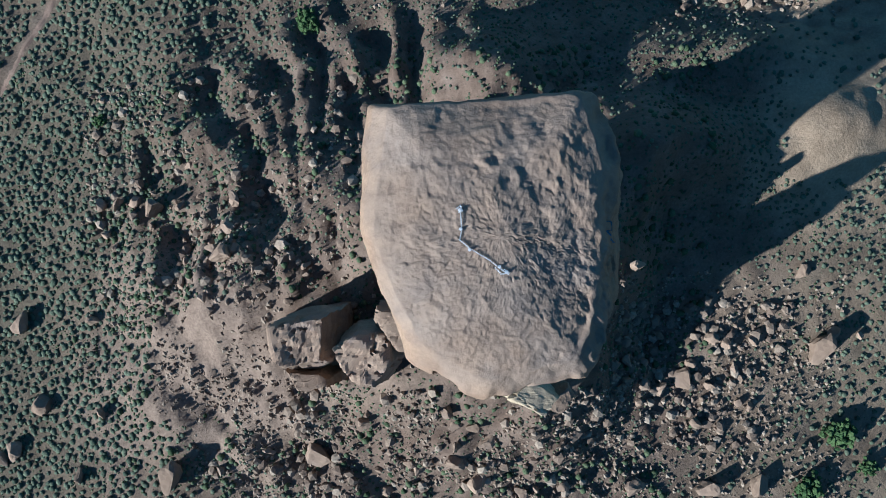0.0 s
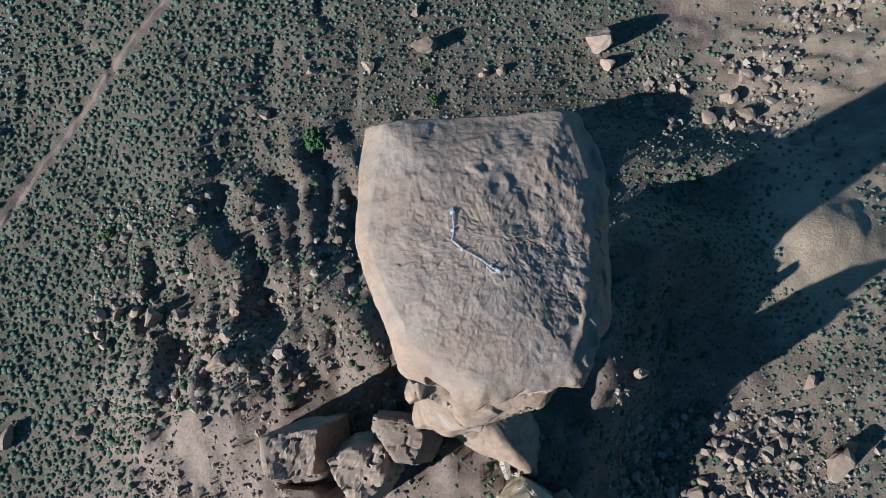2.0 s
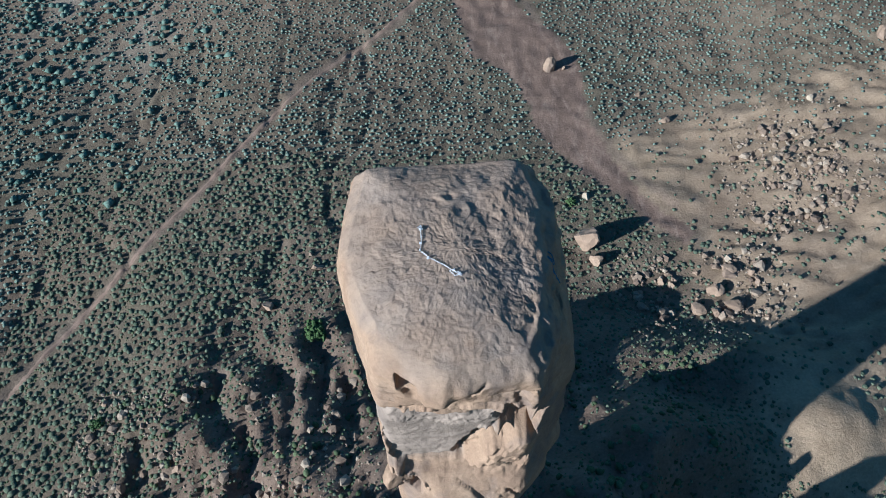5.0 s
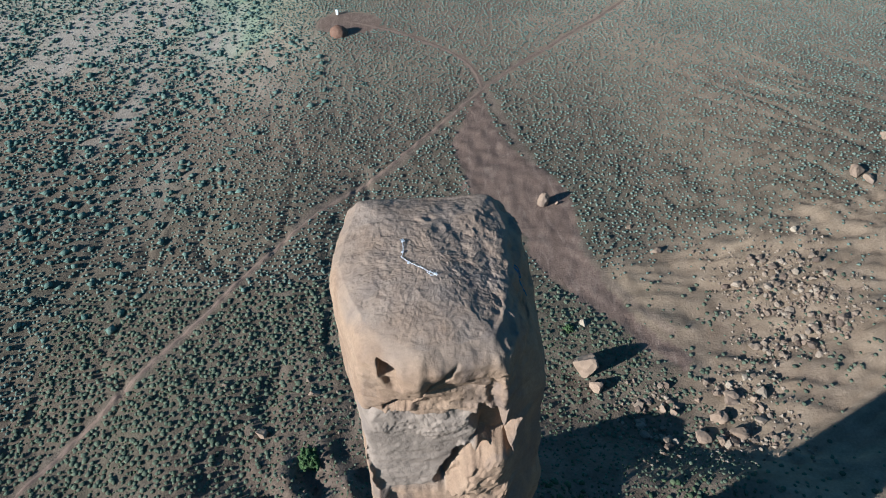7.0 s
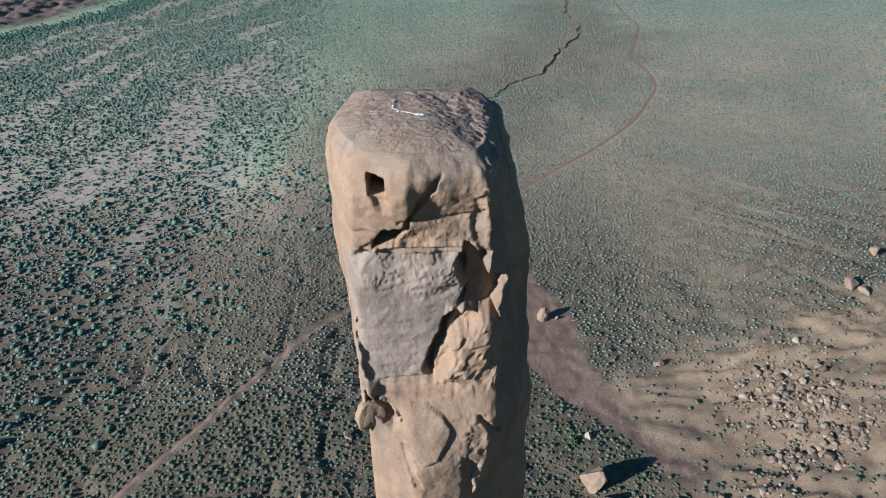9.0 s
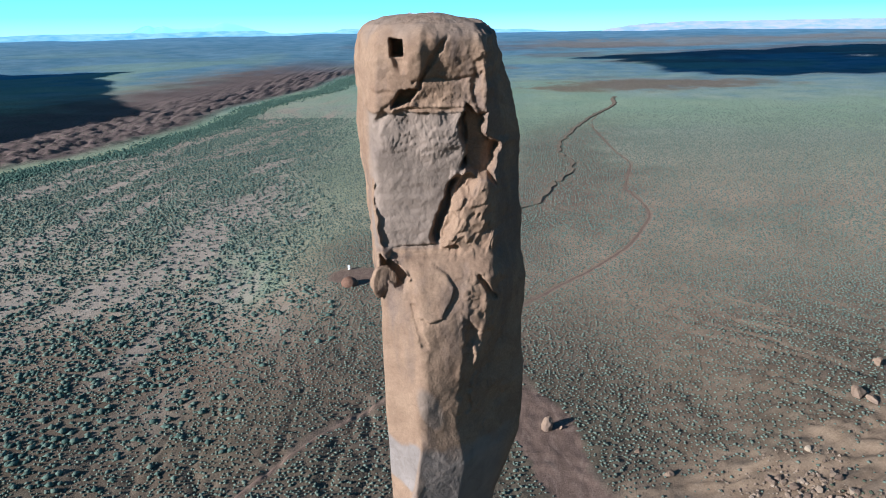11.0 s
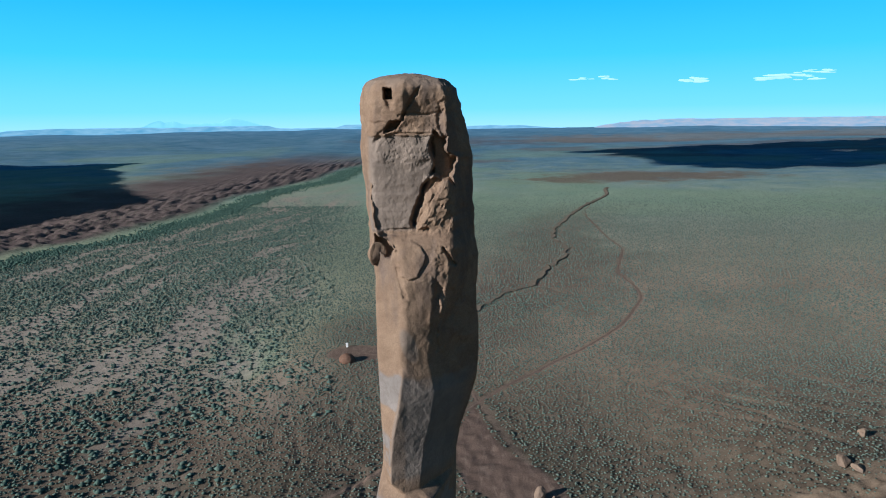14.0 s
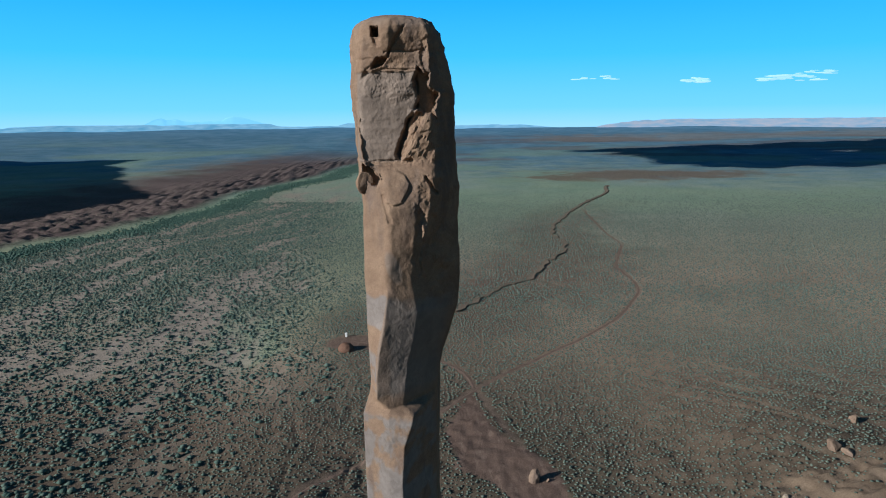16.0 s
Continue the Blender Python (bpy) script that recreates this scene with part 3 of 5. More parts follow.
def face_relief(x, z):
    """How far the sunlit face is cut back (+) or stands out (-), in metres, and where it is freshly broken rock."""
    xw = x + 0.20 * fractal(x / 1.0, z / 1.0, 0.3, 2, 101) + 0.07 * fractal(x / 0.25, z / 0.25, 0.3, 3, 102)
    zw = z + 0.20 * fractal(x / 1.0, z / 1.0, 0.9, 2, 103) + 0.07 * fractal(x / 0.25, z / 0.25, 0.9, 3, 104)
    ragged = 0.75 + 0.45 * (0.5 + 0.5 * fractal(x / 0.8, z / 0.8, 0.6, 3, 106))
    d = 0.0 * x
    # square hole and the block beside it
    d = d + 1.6 * box01(x + 0.12 * (xw - x), -0.63, -0.10, 0.04) * box01(z + 0.15 * (zw - z), 133.3, 133.97, 0.05) + 0.20 * box01(xw, -0.60, -0.05, 0.12) * box01(zw, 132.75, 133.35, 0.2)
    d = d - 0.22 * np.exp(-(((x - 0.36) / 0.44) ** 4) - (((z - 133.3) / 0.85) ** 4))
    # right of the block the face lies back behind a slanting overhang that ends in a pocket
    edge = 0.45 + 0.62 * (zw - 132.2)
    back = step01(-0.05, 0.22, xw - edge) * box01(zw, 131.25, 133.7, 0.12) * step01(133.5, 132.5, zw) * step01(3.5, 3.0, xw)
    d = d + 0.20 * back
    d = d + 0.26 * step01(0.24, 0.05, np.abs(xw - edge - 0.10)) * box01(zw, 132.0, 133.9, 0.2) * ragged
    d = d + 0.95 * box01(x + 0.4 * (xw - x) - 0.4 * (zw - 131.6), -0.52, 0.28, 0.06) * box01(zw, 131.18, 132.0, 0.07)
    d = d + 0.12 * ragged * groove(xw, zw, [(0.0, 131.3), (-0.5, 131.4), (-0.96, 131.15), (-1.3, 130.4), (-1.48, 129.4)], 0.24)
    d = d + 0.14 * ragged * groove(xw, zw, [(3.3, 133.0), (3.1, 132.3), (2.95, 131.9), (3.2, 131.2)], 0.25)
    d = d + 0.10 * back * plates(x, z, 107, 0.9, 0.7)
    d = d + 0.16 * ragged * groove(x, z + 0.25 * (zw - z), [(-0.5, 131.02), (0.6, 131.12), (1.6, 131.05), (2.6, 131.12), (3.3, 131.0)], 0.11)
    d = d + 0.10 * ragged * groove(x, z + 0.3 * (zw - z), [(0.3, 132.25), (1.2, 132.4), (2.1, 132.3), (3.0, 132.45)], 0.10)
    d = d + 0.08 * ragged * groove(x, z + 0.4 * (zw - z), [(-1.9, 131.95), (-1.3, 131.75), (-0.7, 131.85)], 0.10)
    # the large smooth slab, set back under a ledge
    zl = z + 0.3 * (zw - z)
    right = 2.55 - 0.62 * step01(128.6, 127.2, zw) - 0.55 * step01(127.4, 125.2, zw)
    slab = step01(-2.3, -2.1, x) * step01(right + 0.10, right - 0.10, xw) * box01(zl + 0.07 * fractal(x / 0.6, z / 0.9, 0.5, 3, 109) * step01(130, 130.6, z), 124.7, 130.95, 0.08)
    d = d + slab * (0.30 + 0.22 * step01(131, 126, z) + 0.10 * step01(-1.0, 0.6, x) * step01(129.2, 128.6, zw))
    d = d + 0.10 * ragged * step01(-1.0, -1.25, xw) * box01(zw, 129.2, 130.6, 0.25) * step01(-1.9, -1.7, xw)
    d = d + slab * 0.14 * step01(128.7, 129.5, zw) * plates(x, z, 110, 0.9, 1.0, 3)
    fin = groove(xw, zw, [(-1.7, 127.5), (-1.66, 126), (-1.5, 125.0), (-1.0, 124.3), (-0.3, 123.6)], 0.17)
    d = d - 0.24 * fin
    # alcoves in shadow along its right side, with broken rock below
    alcove = box01(xw + 0.18 * np.sin(3 * zw), 2.4, 3.5 + 0.3 * step01(130, 129, zw), 0.12) * box01(zw + 0.5 * (xw - 3), 128.2, 131.05, 0.14)
    d = d + 1.15 * alcove
    d = d + 0.85 * (0.5 + 0.5 * ragged) * groove(xw, zw, [(2.75, 127.95), (2.1, 127.5), (1.65, 126.5), (1.35, 125.1)], 0.42)
    broken = box01(xw, 1.7, 3.9, 0.3) * box01(zw, 124.4, 128.2, 0.3) * (1 - alcove)
    d = d + broken * (0.30 * plates(x - 0.4 * z, z, 111, 1.0, 2.4, 3) + 0.04 * fractal(x / 0.35, z / 0.5, 0.1, 3, 112))
    # ledge under the slab, wedge-shaped pocket, hairline overhangs
    d = d + 0.40 * groove(x, zl, [(-0.9, 124.55), (0.3, 124.6), (1.2, 124.6), (2.0, 124.7)], 0.26)
    d = d + 0.85 * step01(0.06, -0.06, xw + 0.35 - 0.2 * (zw - 123.1)) * step01(-1.45, -1.3, xw) * box01(zw + 0.6 * (x + 1), 123.3, 124.15, 0.1)
    lip = np.interp(z, [122.0, 122.6, 123.2, 123.8, 124.1], [1.35, 1.75, 1.95, 1.55, 1.0]) + 0.25 * (xw - x)
    plate = step01(0.05, -0.03, x - lip) * step01(121.95, 122.05, zw + 0.2 * (1.4 - x)) * step01(124.2, 124.0, z) * step01(-0.3, 0.5, x)
    d = d - 0.15 * plate
    d = d + 0.30 * ragged * groove(xw, zw, [(3.2, 123.5), (3.8, 122.5)], 0.2)
    # plates and notches of the middle shaft and its shaded corner
    mid = step01(124.2, 123.4, zw) * step01(114.2, 115.2, zw)
    d = d + mid * 0.035 * plates(x + 0.3 * z, z, 114, 2.6, 3.4, 3)
    corner = step01(2.1, 3.0, xw + 0.12 * (z - 118)) * mid
    d = d + corner * (0.16 * plates(x, z, 115, 1.0, 1.2, 3) + 0.03 * fractal(x / 0.4, z / 0.5, 0.5, 3, 116))
    d = d + 0.20 * ragged * groove(xw, zw, [(2.9, 121.2), (2.6, 120.0), (2.65, 118.8), (2.3, 117.6), (2.5, 116.8)], 0.40)
    d = d + 0.18 * box01(xw, 2.45, 3.3, 0.2) * box01(zw, 119.9, 122.0, 0.3) * ragged
    d = d + 0.10 * ragged * groove(xw, zw, [(0.0, 122.2), (0.35, 121.0), (0.5, 120.4)], 0.2)
    # steps of the lower shaft
    low = step01(114.9, 114.4, zw + 0.7 * noise3(x / 0.8, z / 2.0, 0.2, 120)) * step01(106.4, 107.6, zw)
    d = d + low * (0.03 + 0.05 * plates(x, z, 118, 1.6, 2.8, 3))
    d = d + step01(106.0, 105.4, zw) * 0.07 * plates(x + 0.5 * z, z, 119, 1.8, 2.2, 3)
    fresh = np.maximum(slab * (1 - fin), low * step01(0.1, 0.4, xw))
    fresh = np.maximum(fresh, 0.8 * step01(0.45, 0.3, np.hypot((x - 0.7) / 1.6, (z - 117.2) / 2.6 + (x - 0.7) * 0.4)))
    # blue-grey faces where the lower shaft has split
    edge = np.interp(z, [106, 107.5, 109.5, 111.3, 113, 115], [-0.8, -0.79, -0.77, -0.6, -0.18, 0.16])
    ash = step01(0.08, -0.04, x - edge) * (box01(zw, 112.7, 115.0, 0.15) + box01(zw, 107.9, 110.6, 0.25) * step01(-0.4, 0.1, fractal(x / 0.5, z / 0.9, 0.4, 3, 151)))
    ash = np.maximum(ash, step01(105.9, 105.5, zw) * step01(88, 98, z) * step01(-0.55, 0.0, fractal(x / 0.9, z / 1.4, 0.2, 4, 152)))
    ash = np.maximum(ash, 0.45 * step01(-0.05, 0.1, x - edge) * box01(zw, 107.4, 114.7, 0.2))
    return d, fresh, np.clip(ash, 0, 1)


def build_tower():
    half = np.concatenate([np.linspace(-np.pi, 0, 310, endpoint=False), np.linspace(0, np.pi, 160, endpoint=False)])
    nt = len(half)
    zs = np.concatenate([np.linspace(6, 95, 130), np.linspace(95, 134.55, 640)[1:]])
    c0 = np.array([1.0, 0.1])
    ux, uy = np.cos(half), np.sin(half)
    tables = [np.array(c)[::-1] for c in CORNERS]
    R = np.zeros((len(zs), nt))
    for k, z in enumerate(zs):
        p = np.array([[np.interp(z, t[:, 0], t[:, 1]), np.interp(z, t[:, 0], t[:, 2])] for t in tables]) - c0
        q = np.roll(p, -1, 0)
        r = np.full(nt, 1e9)
        for (ax, ay), (bx, by) in zip(p, q):
            dx, dy = bx - ax, by - ay
            den = ux * dy - uy * dx
            with np.errstate(divide="ignore", invalid="ignore"):
                s = (ax * dy - ay * dx) / den
                m = (ux * ay - uy * ax) / den * -1
            ok = (s > 0) & (m >= -1e-6) & (m <= 1 + 1e-6)
            r = np.where(ok & (s < r), s, r)
        R[k] = r
    R = np.where(R > 1e8, np.roll(R, 1, 1), R)
    crisp = step01(115.9, 114.9, zs)[:, None] * step01(94, 98, zs)[:, None]
    keen = sum(np.roll(R, k, 1) for k in range(-1, 2)) / 3
    soft = 5
    R = sum(np.roll(R, k, 1) for k in range(-soft, soft + 1)) / (2 * soft + 1)
    crisp = np.maximum(crisp, step01(-0.1, 0.2, uy)[None])
    R = R * (1 - crisp) + keen * crisp
    blunt = step01(132.8, 134.55, zs)[:, None]
    wide = sum(np.roll(R, k, 1) for k in range(-7, 8)) / 15
    blunt = blunt * step01(0.2, -0.1, uy)[None]
    R = R * (1 - blunt) + wide * blunt
    Z = np.repeat(zs[:, None], nt, 1)
    X, Y = c0[0] + R * ux, c0[1] + R * uy
    # rounded, slightly layered rock
    d = 0.16 * fractal(X / 2.6, Y / 2.6, Z / 3.6, 4, 81) 
    worn = 1 - 0.65 * step01(124.4, 123.4, Z) * step01(106, 115, Z)
    d = d + worn * (0.04 * fractal(X / 0.6, Y / 0.6, Z / 0.5, 4, 85) + 0.035 * fractal(X / 3, Y / 3, Z / 0.35, 2, 88))
    d = d + step01(110, 60, Z) * 0.9 * fractal(X / 6, Y / 6, Z / 9, 4, 89)
    d = d * (1 - 0.72 * crisp * step01(118, 115, Z))
    rough = step01(2.0, 3.2, X) * step01(130.5, 132.6, Z)
    d = d + rough * (0.06 * fractal(X / 0.45, Y / 0.45, Z / 0.45, 4, 93) + 0.07 * plates(Y + 0.4 * X, Z - 0.3 * Y, 94, 0.8, 0.7, 3))
    X, Y = X + ux * d, Y + uy * d
    # cuts in the sunlit face
    south = step01(0.35, 0.75, -uy / np.hypot(ux, uy))[None]
    relief, fresh, ash = face_relief(X, Z)
    fade = step01(96, 99, Z) * step01(134.5, 134.2, Z)
    Y = Y + relief * south * fade
    shoulder = step01(2.2, 3.2, X) * step01(131.6, 132.8, Z) * step01(134.55, 134.2, Z)
    Z = Z + shoulder * (0.12 * fractal(X / 0.6, Y / 0.6, Z / 0.6, 3, 95) + 0.16 * plates(X + Y, Y - X, 96, 0.8, 0.8, 3))
    wall = np.stack([X, Y, Z], -1)
    # top: a gentle dome with curving ridges, a pot-hole and a broken east side
    rim = wall[-1]
    rings = []
    centre = np.array([1.0, 0.1, 0.0])
    for f in np.linspace(1, 0, 105)[1:]:
        ring = centre + (rim - centre) * np.array([f, f, 0])
        ring[:, 2] = 134.55 + 0.45 * (1 - f**3.6)
        rings.append(ring)
    top = np.array(rings)
    x, y = top[..., 0], top[..., 1]
    f = np.linspace(1, 0, 105)[1:, None]
    calm = step01(1.0, 0.93, f)
    bend = (x + y * 0.9 + 0.35 * fractal(x / 1.5, y / 1.5, 0, 3, 121)) / 0.36
    rib = 1 - np.abs(noise3(bend, (y - x) / 1.7, 0.5, 123))
    tx, ty = 0.84 * x + 0.54 * y, 0.84 * y - 0.54 * x
    wx, wy = x + 0.16 * fractal(tx / 0.5, ty / 0.5, 0.3, 4, 122, 0.65), y + 0.16 * fractal(tx / 0.5, ty / 0.5, 0.8, 4, 124, 0.65)
    pot = np.hypot(x - 1.2, (y - 1.5) / 1.25)
    eastern = step01(0.9, 2.4, x + 0.25 * y + 0.3 * noise3(x, y, 0.4, 129))
    spare = np.maximum(top[..., 2] - 134.55, 0)
    detail = 0.008 * (rib - 0.6) + 0.02 * fractal(x / 1.2, y / 1.2, 0.2, 3, 125) + 0.010 * fractal(wx / 0.13 + ty, wy / 0.11, 0.2, 3, 127)
    detail = detail + 0.035 * plates(wx + 0.6 * wy, wy - 0.6 * wx, 126, 1.5, 0.9, 4) + 0.028 * plates(wx + 0.5 * wy, wy - 0.5 * wx, 128, 0.45, 0.28, 3)
    detail = detail + eastern * (0.02 * fractal(wx / 0.7, wy / 0.7, 0.4, 4, 131) + 0.05 * plates(wx - wy, wy + wx, 132, 0.8, 0.8, 3))
    crack = np.abs(fractal(wx / 0.9 + 0.5 * wy, wy / 0.6, 0.3, 3, 133))
    detail = detail - 0.03 * step01(0.035, 0.0, crack) * step01(0.0, 0.3, noise3(x / 0.8, y / 0.8, 0.6, 134))
    zt = top[..., 2] + calm * detail * step01(0.22, 0.40, pot) - eastern * 0.35 * spare
    zt = zt - 0.055 * np.clip(1 - (pot / 0.26) ** 2, 0, 1) - 0.02 * step01(0.09, 0.04, np.hypot(x - 1.22, y - 1.54))
    zt = zt - 0.06 * step01(0.2, 0.06, np.hypot((x - 0.85) / 1.5, y - 2.0)) + 0.05 * step01(0.22, 0.1, np.hypot((x - 0.62) / 1.4, y - 2.02))
    top[..., 2] = zt
    V = np.concatenate([wall, top], 0)
    n = V.shape[0]
    i = np.arange(n * nt).reshape(n, nt)
    j = np.roll(i, -1, 1)
    faces = np.stack([i[:-1], j[:-1], j[1:], i[1:]], -1).reshape(-1, 4)
    ob = mesh_object("rock_tower", V.reshape(-1, 3), faces, M_TOWER, True)
    slab_and_top_tone = np.zeros((n, nt))
    # slab grey marks the weathered top and paints in shade on its shoulder
    slab_and_top_tone[: len(zs)] = np.maximum(fresh * south * fade, 0.5 * step01(133.6, 134.5, Z + 0.5 * fractal(X / 0.8, Y / 0.8, 0.3, 3, 97)))
    slab_and_top_tone[len(zs) :] = 0.5 + 0.25 * fractal(x / 0.7, y / 0.7, 0.6, 3, 98)
    attribute(ob, "slab", np.clip(slab_and_top_tone, 0, 1))
    split = np.zeros((n, nt))
    split[: len(zs)] = ash * south
    attribute(ob, "ash", split)
    return tagged(ob, "tall slender tan sandstone tower with fractured sunlit face", "rock tower")


tower = build_tower()


def tower_block(x, y, z, sx, sy, sz, seed, label):
    me = rock_mesh("jammed_block", seed, 4, 3, M_TOWER)
    me.attributes.new("slab", "FLOAT", "POINT")
    ob = new("jammed_block", me)
    ob.parent = tower
    for poly in me.polygons:
        poly.use_smooth = True
    ob.location, ob.scale, ob.rotation_euler = (x, y, z), (sx, sy, sz), (0.1, 0.12, 0.4)
    tagged(ob, label)



# ---------------------------------------------------------------- shrubs


def icosahedron():
    p = (1 + 5**0.5) / 2
    v = np.array([(-1, p, 0), (1, p, 0), (-1, -p, 0), (1, -p, 0), (0, -1, p), (0, 1, p), (0, -1, -p), (0, 1, -p), (p, 0, -1), (p, 0, 1), (-p, 0, -1), (-p, 0, 1)], float)
    f = np.array([(0, 11, 5), (0, 5, 1), (0, 1, 7), (0, 7, 10), (0, 10, 11), (1, 5, 9), (5, 11, 4), (11, 10, 2), (10, 7, 6), (7, 1, 8), (3, 9, 4), (3, 4, 2), (3, 2, 6), (3, 6, 8), (3, 8, 9), (4, 9, 5), (2, 4, 11), (6, 2, 10), (8, 6, 7), (9, 8, 1)])
    return v / np.linalg.norm(v[0]), f


def octahedron():
    v = np.array([(1, 0, 0), (0, 1, 0), (-1, 0, 0), (0, -1, 0), (0, 0, 1), (0, 0, -1)], float)
    return v, np.array([(0, 1, 4), (1, 2, 4), (2, 3, 4), (3, 0, 4), (1, 0, 5), (2, 1, 5), (3, 2, 5), (0, 3, 5)])


def pyramid():
    a = np.arange(5) * 1.2566
    v = np.concatenate([np.stack([0.9 * np.cos(a), 0.9 * np.sin(a), 0 * a - 0.3], -1), [(0.1, 0, 0.9)]])
    return v, np.array([(k, (k + 1) % 5, 5) for k in range(5)])


def scatter(name, x, y, size, material, label, category, rng, flat=0.62, shape=icosahedron, smooth=True):
    """Many small clumps as one mesh: uneven low balls that sit on the ground."""
    v, f = shape()
    m = len(v)
    k = len(x)
    z = height(x, y)
    turn = rng.uniform(0, 6.28, k)
    c, s = np.cos(turn), np.sin(turn)
    jag = rng.uniform(0.65, 1.3, (k, m, 1))
    p = v[None] * jag * (size * 0.5)[:, None, None]
    p[..., 2] *= flat * rng.uniform(0.75, 1.25, (k, 1))
    q = np.stack([p[..., 0] * c[:, None] - p[..., 1] * s[:, None], p[..., 0] * s[:, None] + p[..., 1] * c[:, None], p[..., 2]], -1)
    q += np.stack([x, y, z + size * (0.06 + 0.15 * flat)], -1)[:, None]
    faces = (f[None] + m * np.arange(k)[:, None, None]).reshape(-1, 3)
    ob = mesh_object(name, q.reshape(-1, 3), faces, material, smooth)
    return tagged(ob, label, category, kind="stuff")


def jittered(x0, x1, y0, y1, step, rng):
    X, Y = np.meshgrid(np.arange(x0, x1, step), np.arange(y0, y1, step))
    X = X + rng.uniform(-0.48, 0.48, X.shape) * step
    Y = Y + rng.uniform(-0.48, 0.48, X.shape) * step
    return X.ravel(), Y.ravel()


def bare(x, y):
    """Where nothing grows."""
    d = np.minimum(line_distance(x, y, ROAD) - 1.9, line_distance(x, y, ROAD_NORTH) - 1.7)
    d = np.minimum(d, line_distance(x, y, TRACK_EAST) - 1.7)
    d = np.minimum(d, line_distance(x, y, WASH) - 1)
    d = np.minimum(d, np.hypot((x + 50) / 1.3, y - 302) - 13)
    d = np.minimum(d, np.hypot((x + 52) / 1.3, y + 20) - 16 - 9 * noise3(x / 8, y / 8, 0.4, 49))
    d = np.minimum(d, np.hypot(x - 86, y - 31) - 13 - 8 * noise3(x / 5, y / 5, 0.3, 50))
    return (d < 0) | inside(x, y, FAN) | (np.hypot(x - 1.5, y) < 12)


def in_view(x, y):
    return (np.abs(x) < 125 + 0.70 * np.maximum(y - 30, 0)) & (y > -62)


def build_shrubs():
    rng = np.random.default_rng(7)
    x, y = jittered(-420, 420, -62, 430, 1.75, rng)
    keep = in_view(x, y) & ~bare(x, y)
    keep &= rng.uniform(0, 1, len(x)) < 1 - 0.55 * step01(330, 430, y)
    east = east_slope(x, y)
    near = step01(85, 45, np.hypot(x, y + 5)) * step01(14, -12, y)
    keep &= rng.uniform(0, 1, len(x)) < 0.95 - 0.88 * east - 0.5 * near + 0.12 * step01(60, 110, np.hypot(x, y)) - 0.6 * step01(50, 64, x) * step01(8, -6, y) + 0.22 * fractal(x / 30, y / 30, 0, 3, 91)
    x, y = x[keep], y[keep]
    reach, sandy = west_sand(x, y)
    keep = rng.uniform(0, 1, len(x)) < (1 - 0.5 * reach) * (1 - 0.8 * sandy)
    x, y = x[keep], y[keep]
    size = (0.8 + 0.75 * rng.uniform(0, 1, len(x)) ** 1.4) * (1 - 0.35 * step01(95, 58, np.hypot(x, y))) + 0.25 * step01(150, 400, y) + 0.3 * step01(160, 110, y) * step01(-20, -50, x)
    close = (y < 120) & (np.abs(x) < 120)
    for pick, shape in ((close, icosahedron), (~close, octahedron)):
        scatter("sagebrush", x[pick], y[pick], size[pick], M_SAGE if shape is icosahedron else M_SCRUB, "grey-green sagebrush clumps on reddish soil", "shrubs", rng, 0.42 if shape is icosahedron else 0.6, shape)
    x, y = jittered(-125, 130, -62, 112, 1.05, rng)
    keep = ~bare(x, y) & (rng.uniform(0, 1, len(x)) < 0.55 + 0.5 * fractal(x / 14, y / 14, 0.6, 3, 92) - 0.75 * east_slope(x, y) - 0.35 * step01(50, 64, x) * step01(8, -6, y))
    x, y = x[keep], y[keep]
    scatter("low_scrub", x, y, 0.25 + 0.6 * rng.uniform(0, 1, len(x)) ** 2, M_TUFT, "small dark green tufts of scrub on the hill", "shrubs", rng, 0.5, octahedron)
    x, y = jittered(-92, 60, -62, 52, 1.9, rng)
    keep = ~bare(x, y) & (rng.uniform(0, 1, len(x)) < (0.42 + 0.8 * fractal(x / 9, y / 9, 0.2, 3, 96)) * step01(98, 70, np.hypot(x, y)))
    x, y = x[keep], y[keep]
    scatter("hill_scrub", x, y, 0.6 + 1.3 * rng.uniform(0, 1, len(x)) ** 1.8, M_TUFT, "rounded green scrub among the hill's rubble", "shrubs", rng, 0.7)
    x, y = jittered(-900, 900, 330, 1150, 2.5, rng)
    keep = in_view(x, y) & ~bare(x, y) & (river_side(x, y) < -12)
    keep &= rng.uniform(0, 1, len(x)) < 0.85 * step01(330, 430, y) * step01(1150, 650, y) * (1 - 0.85 * west_sand(x, y)[1])
    x, y = x[keep], y[keep]
    scatter("distant_scrub", x, y, rng.uniform(1.0, 2.1, len(x)), M_SCRUB, "distant grey-green scrub on the plain", "shrubs", rng, 1.0, pyramid)

    x, y = jittered(-640, -10, 60, 950, 2.4, rng)
    reach, sandy = west_sand(x, y)
    keep = in_view(x, y) & ~bare(x, y)
    keep &= rng.uniform(0, 1, len(x)) < reach * (0.7 - 0.55 * sandy)
    keep &= river_side(x, y) < -12
    x, y = x[keep], y[keep]
    scatter("saltbush", x, y, 1.5 + 2.5 * rng.uniform(0, 1, len(x)) ** 2.2, M_SALT, "teal-green saltbush clumps on pale sandy ground", "shrubs", rng, 0.58, octahedron)


build_shrubs()

# ---------------------------------------------------------------- boulders


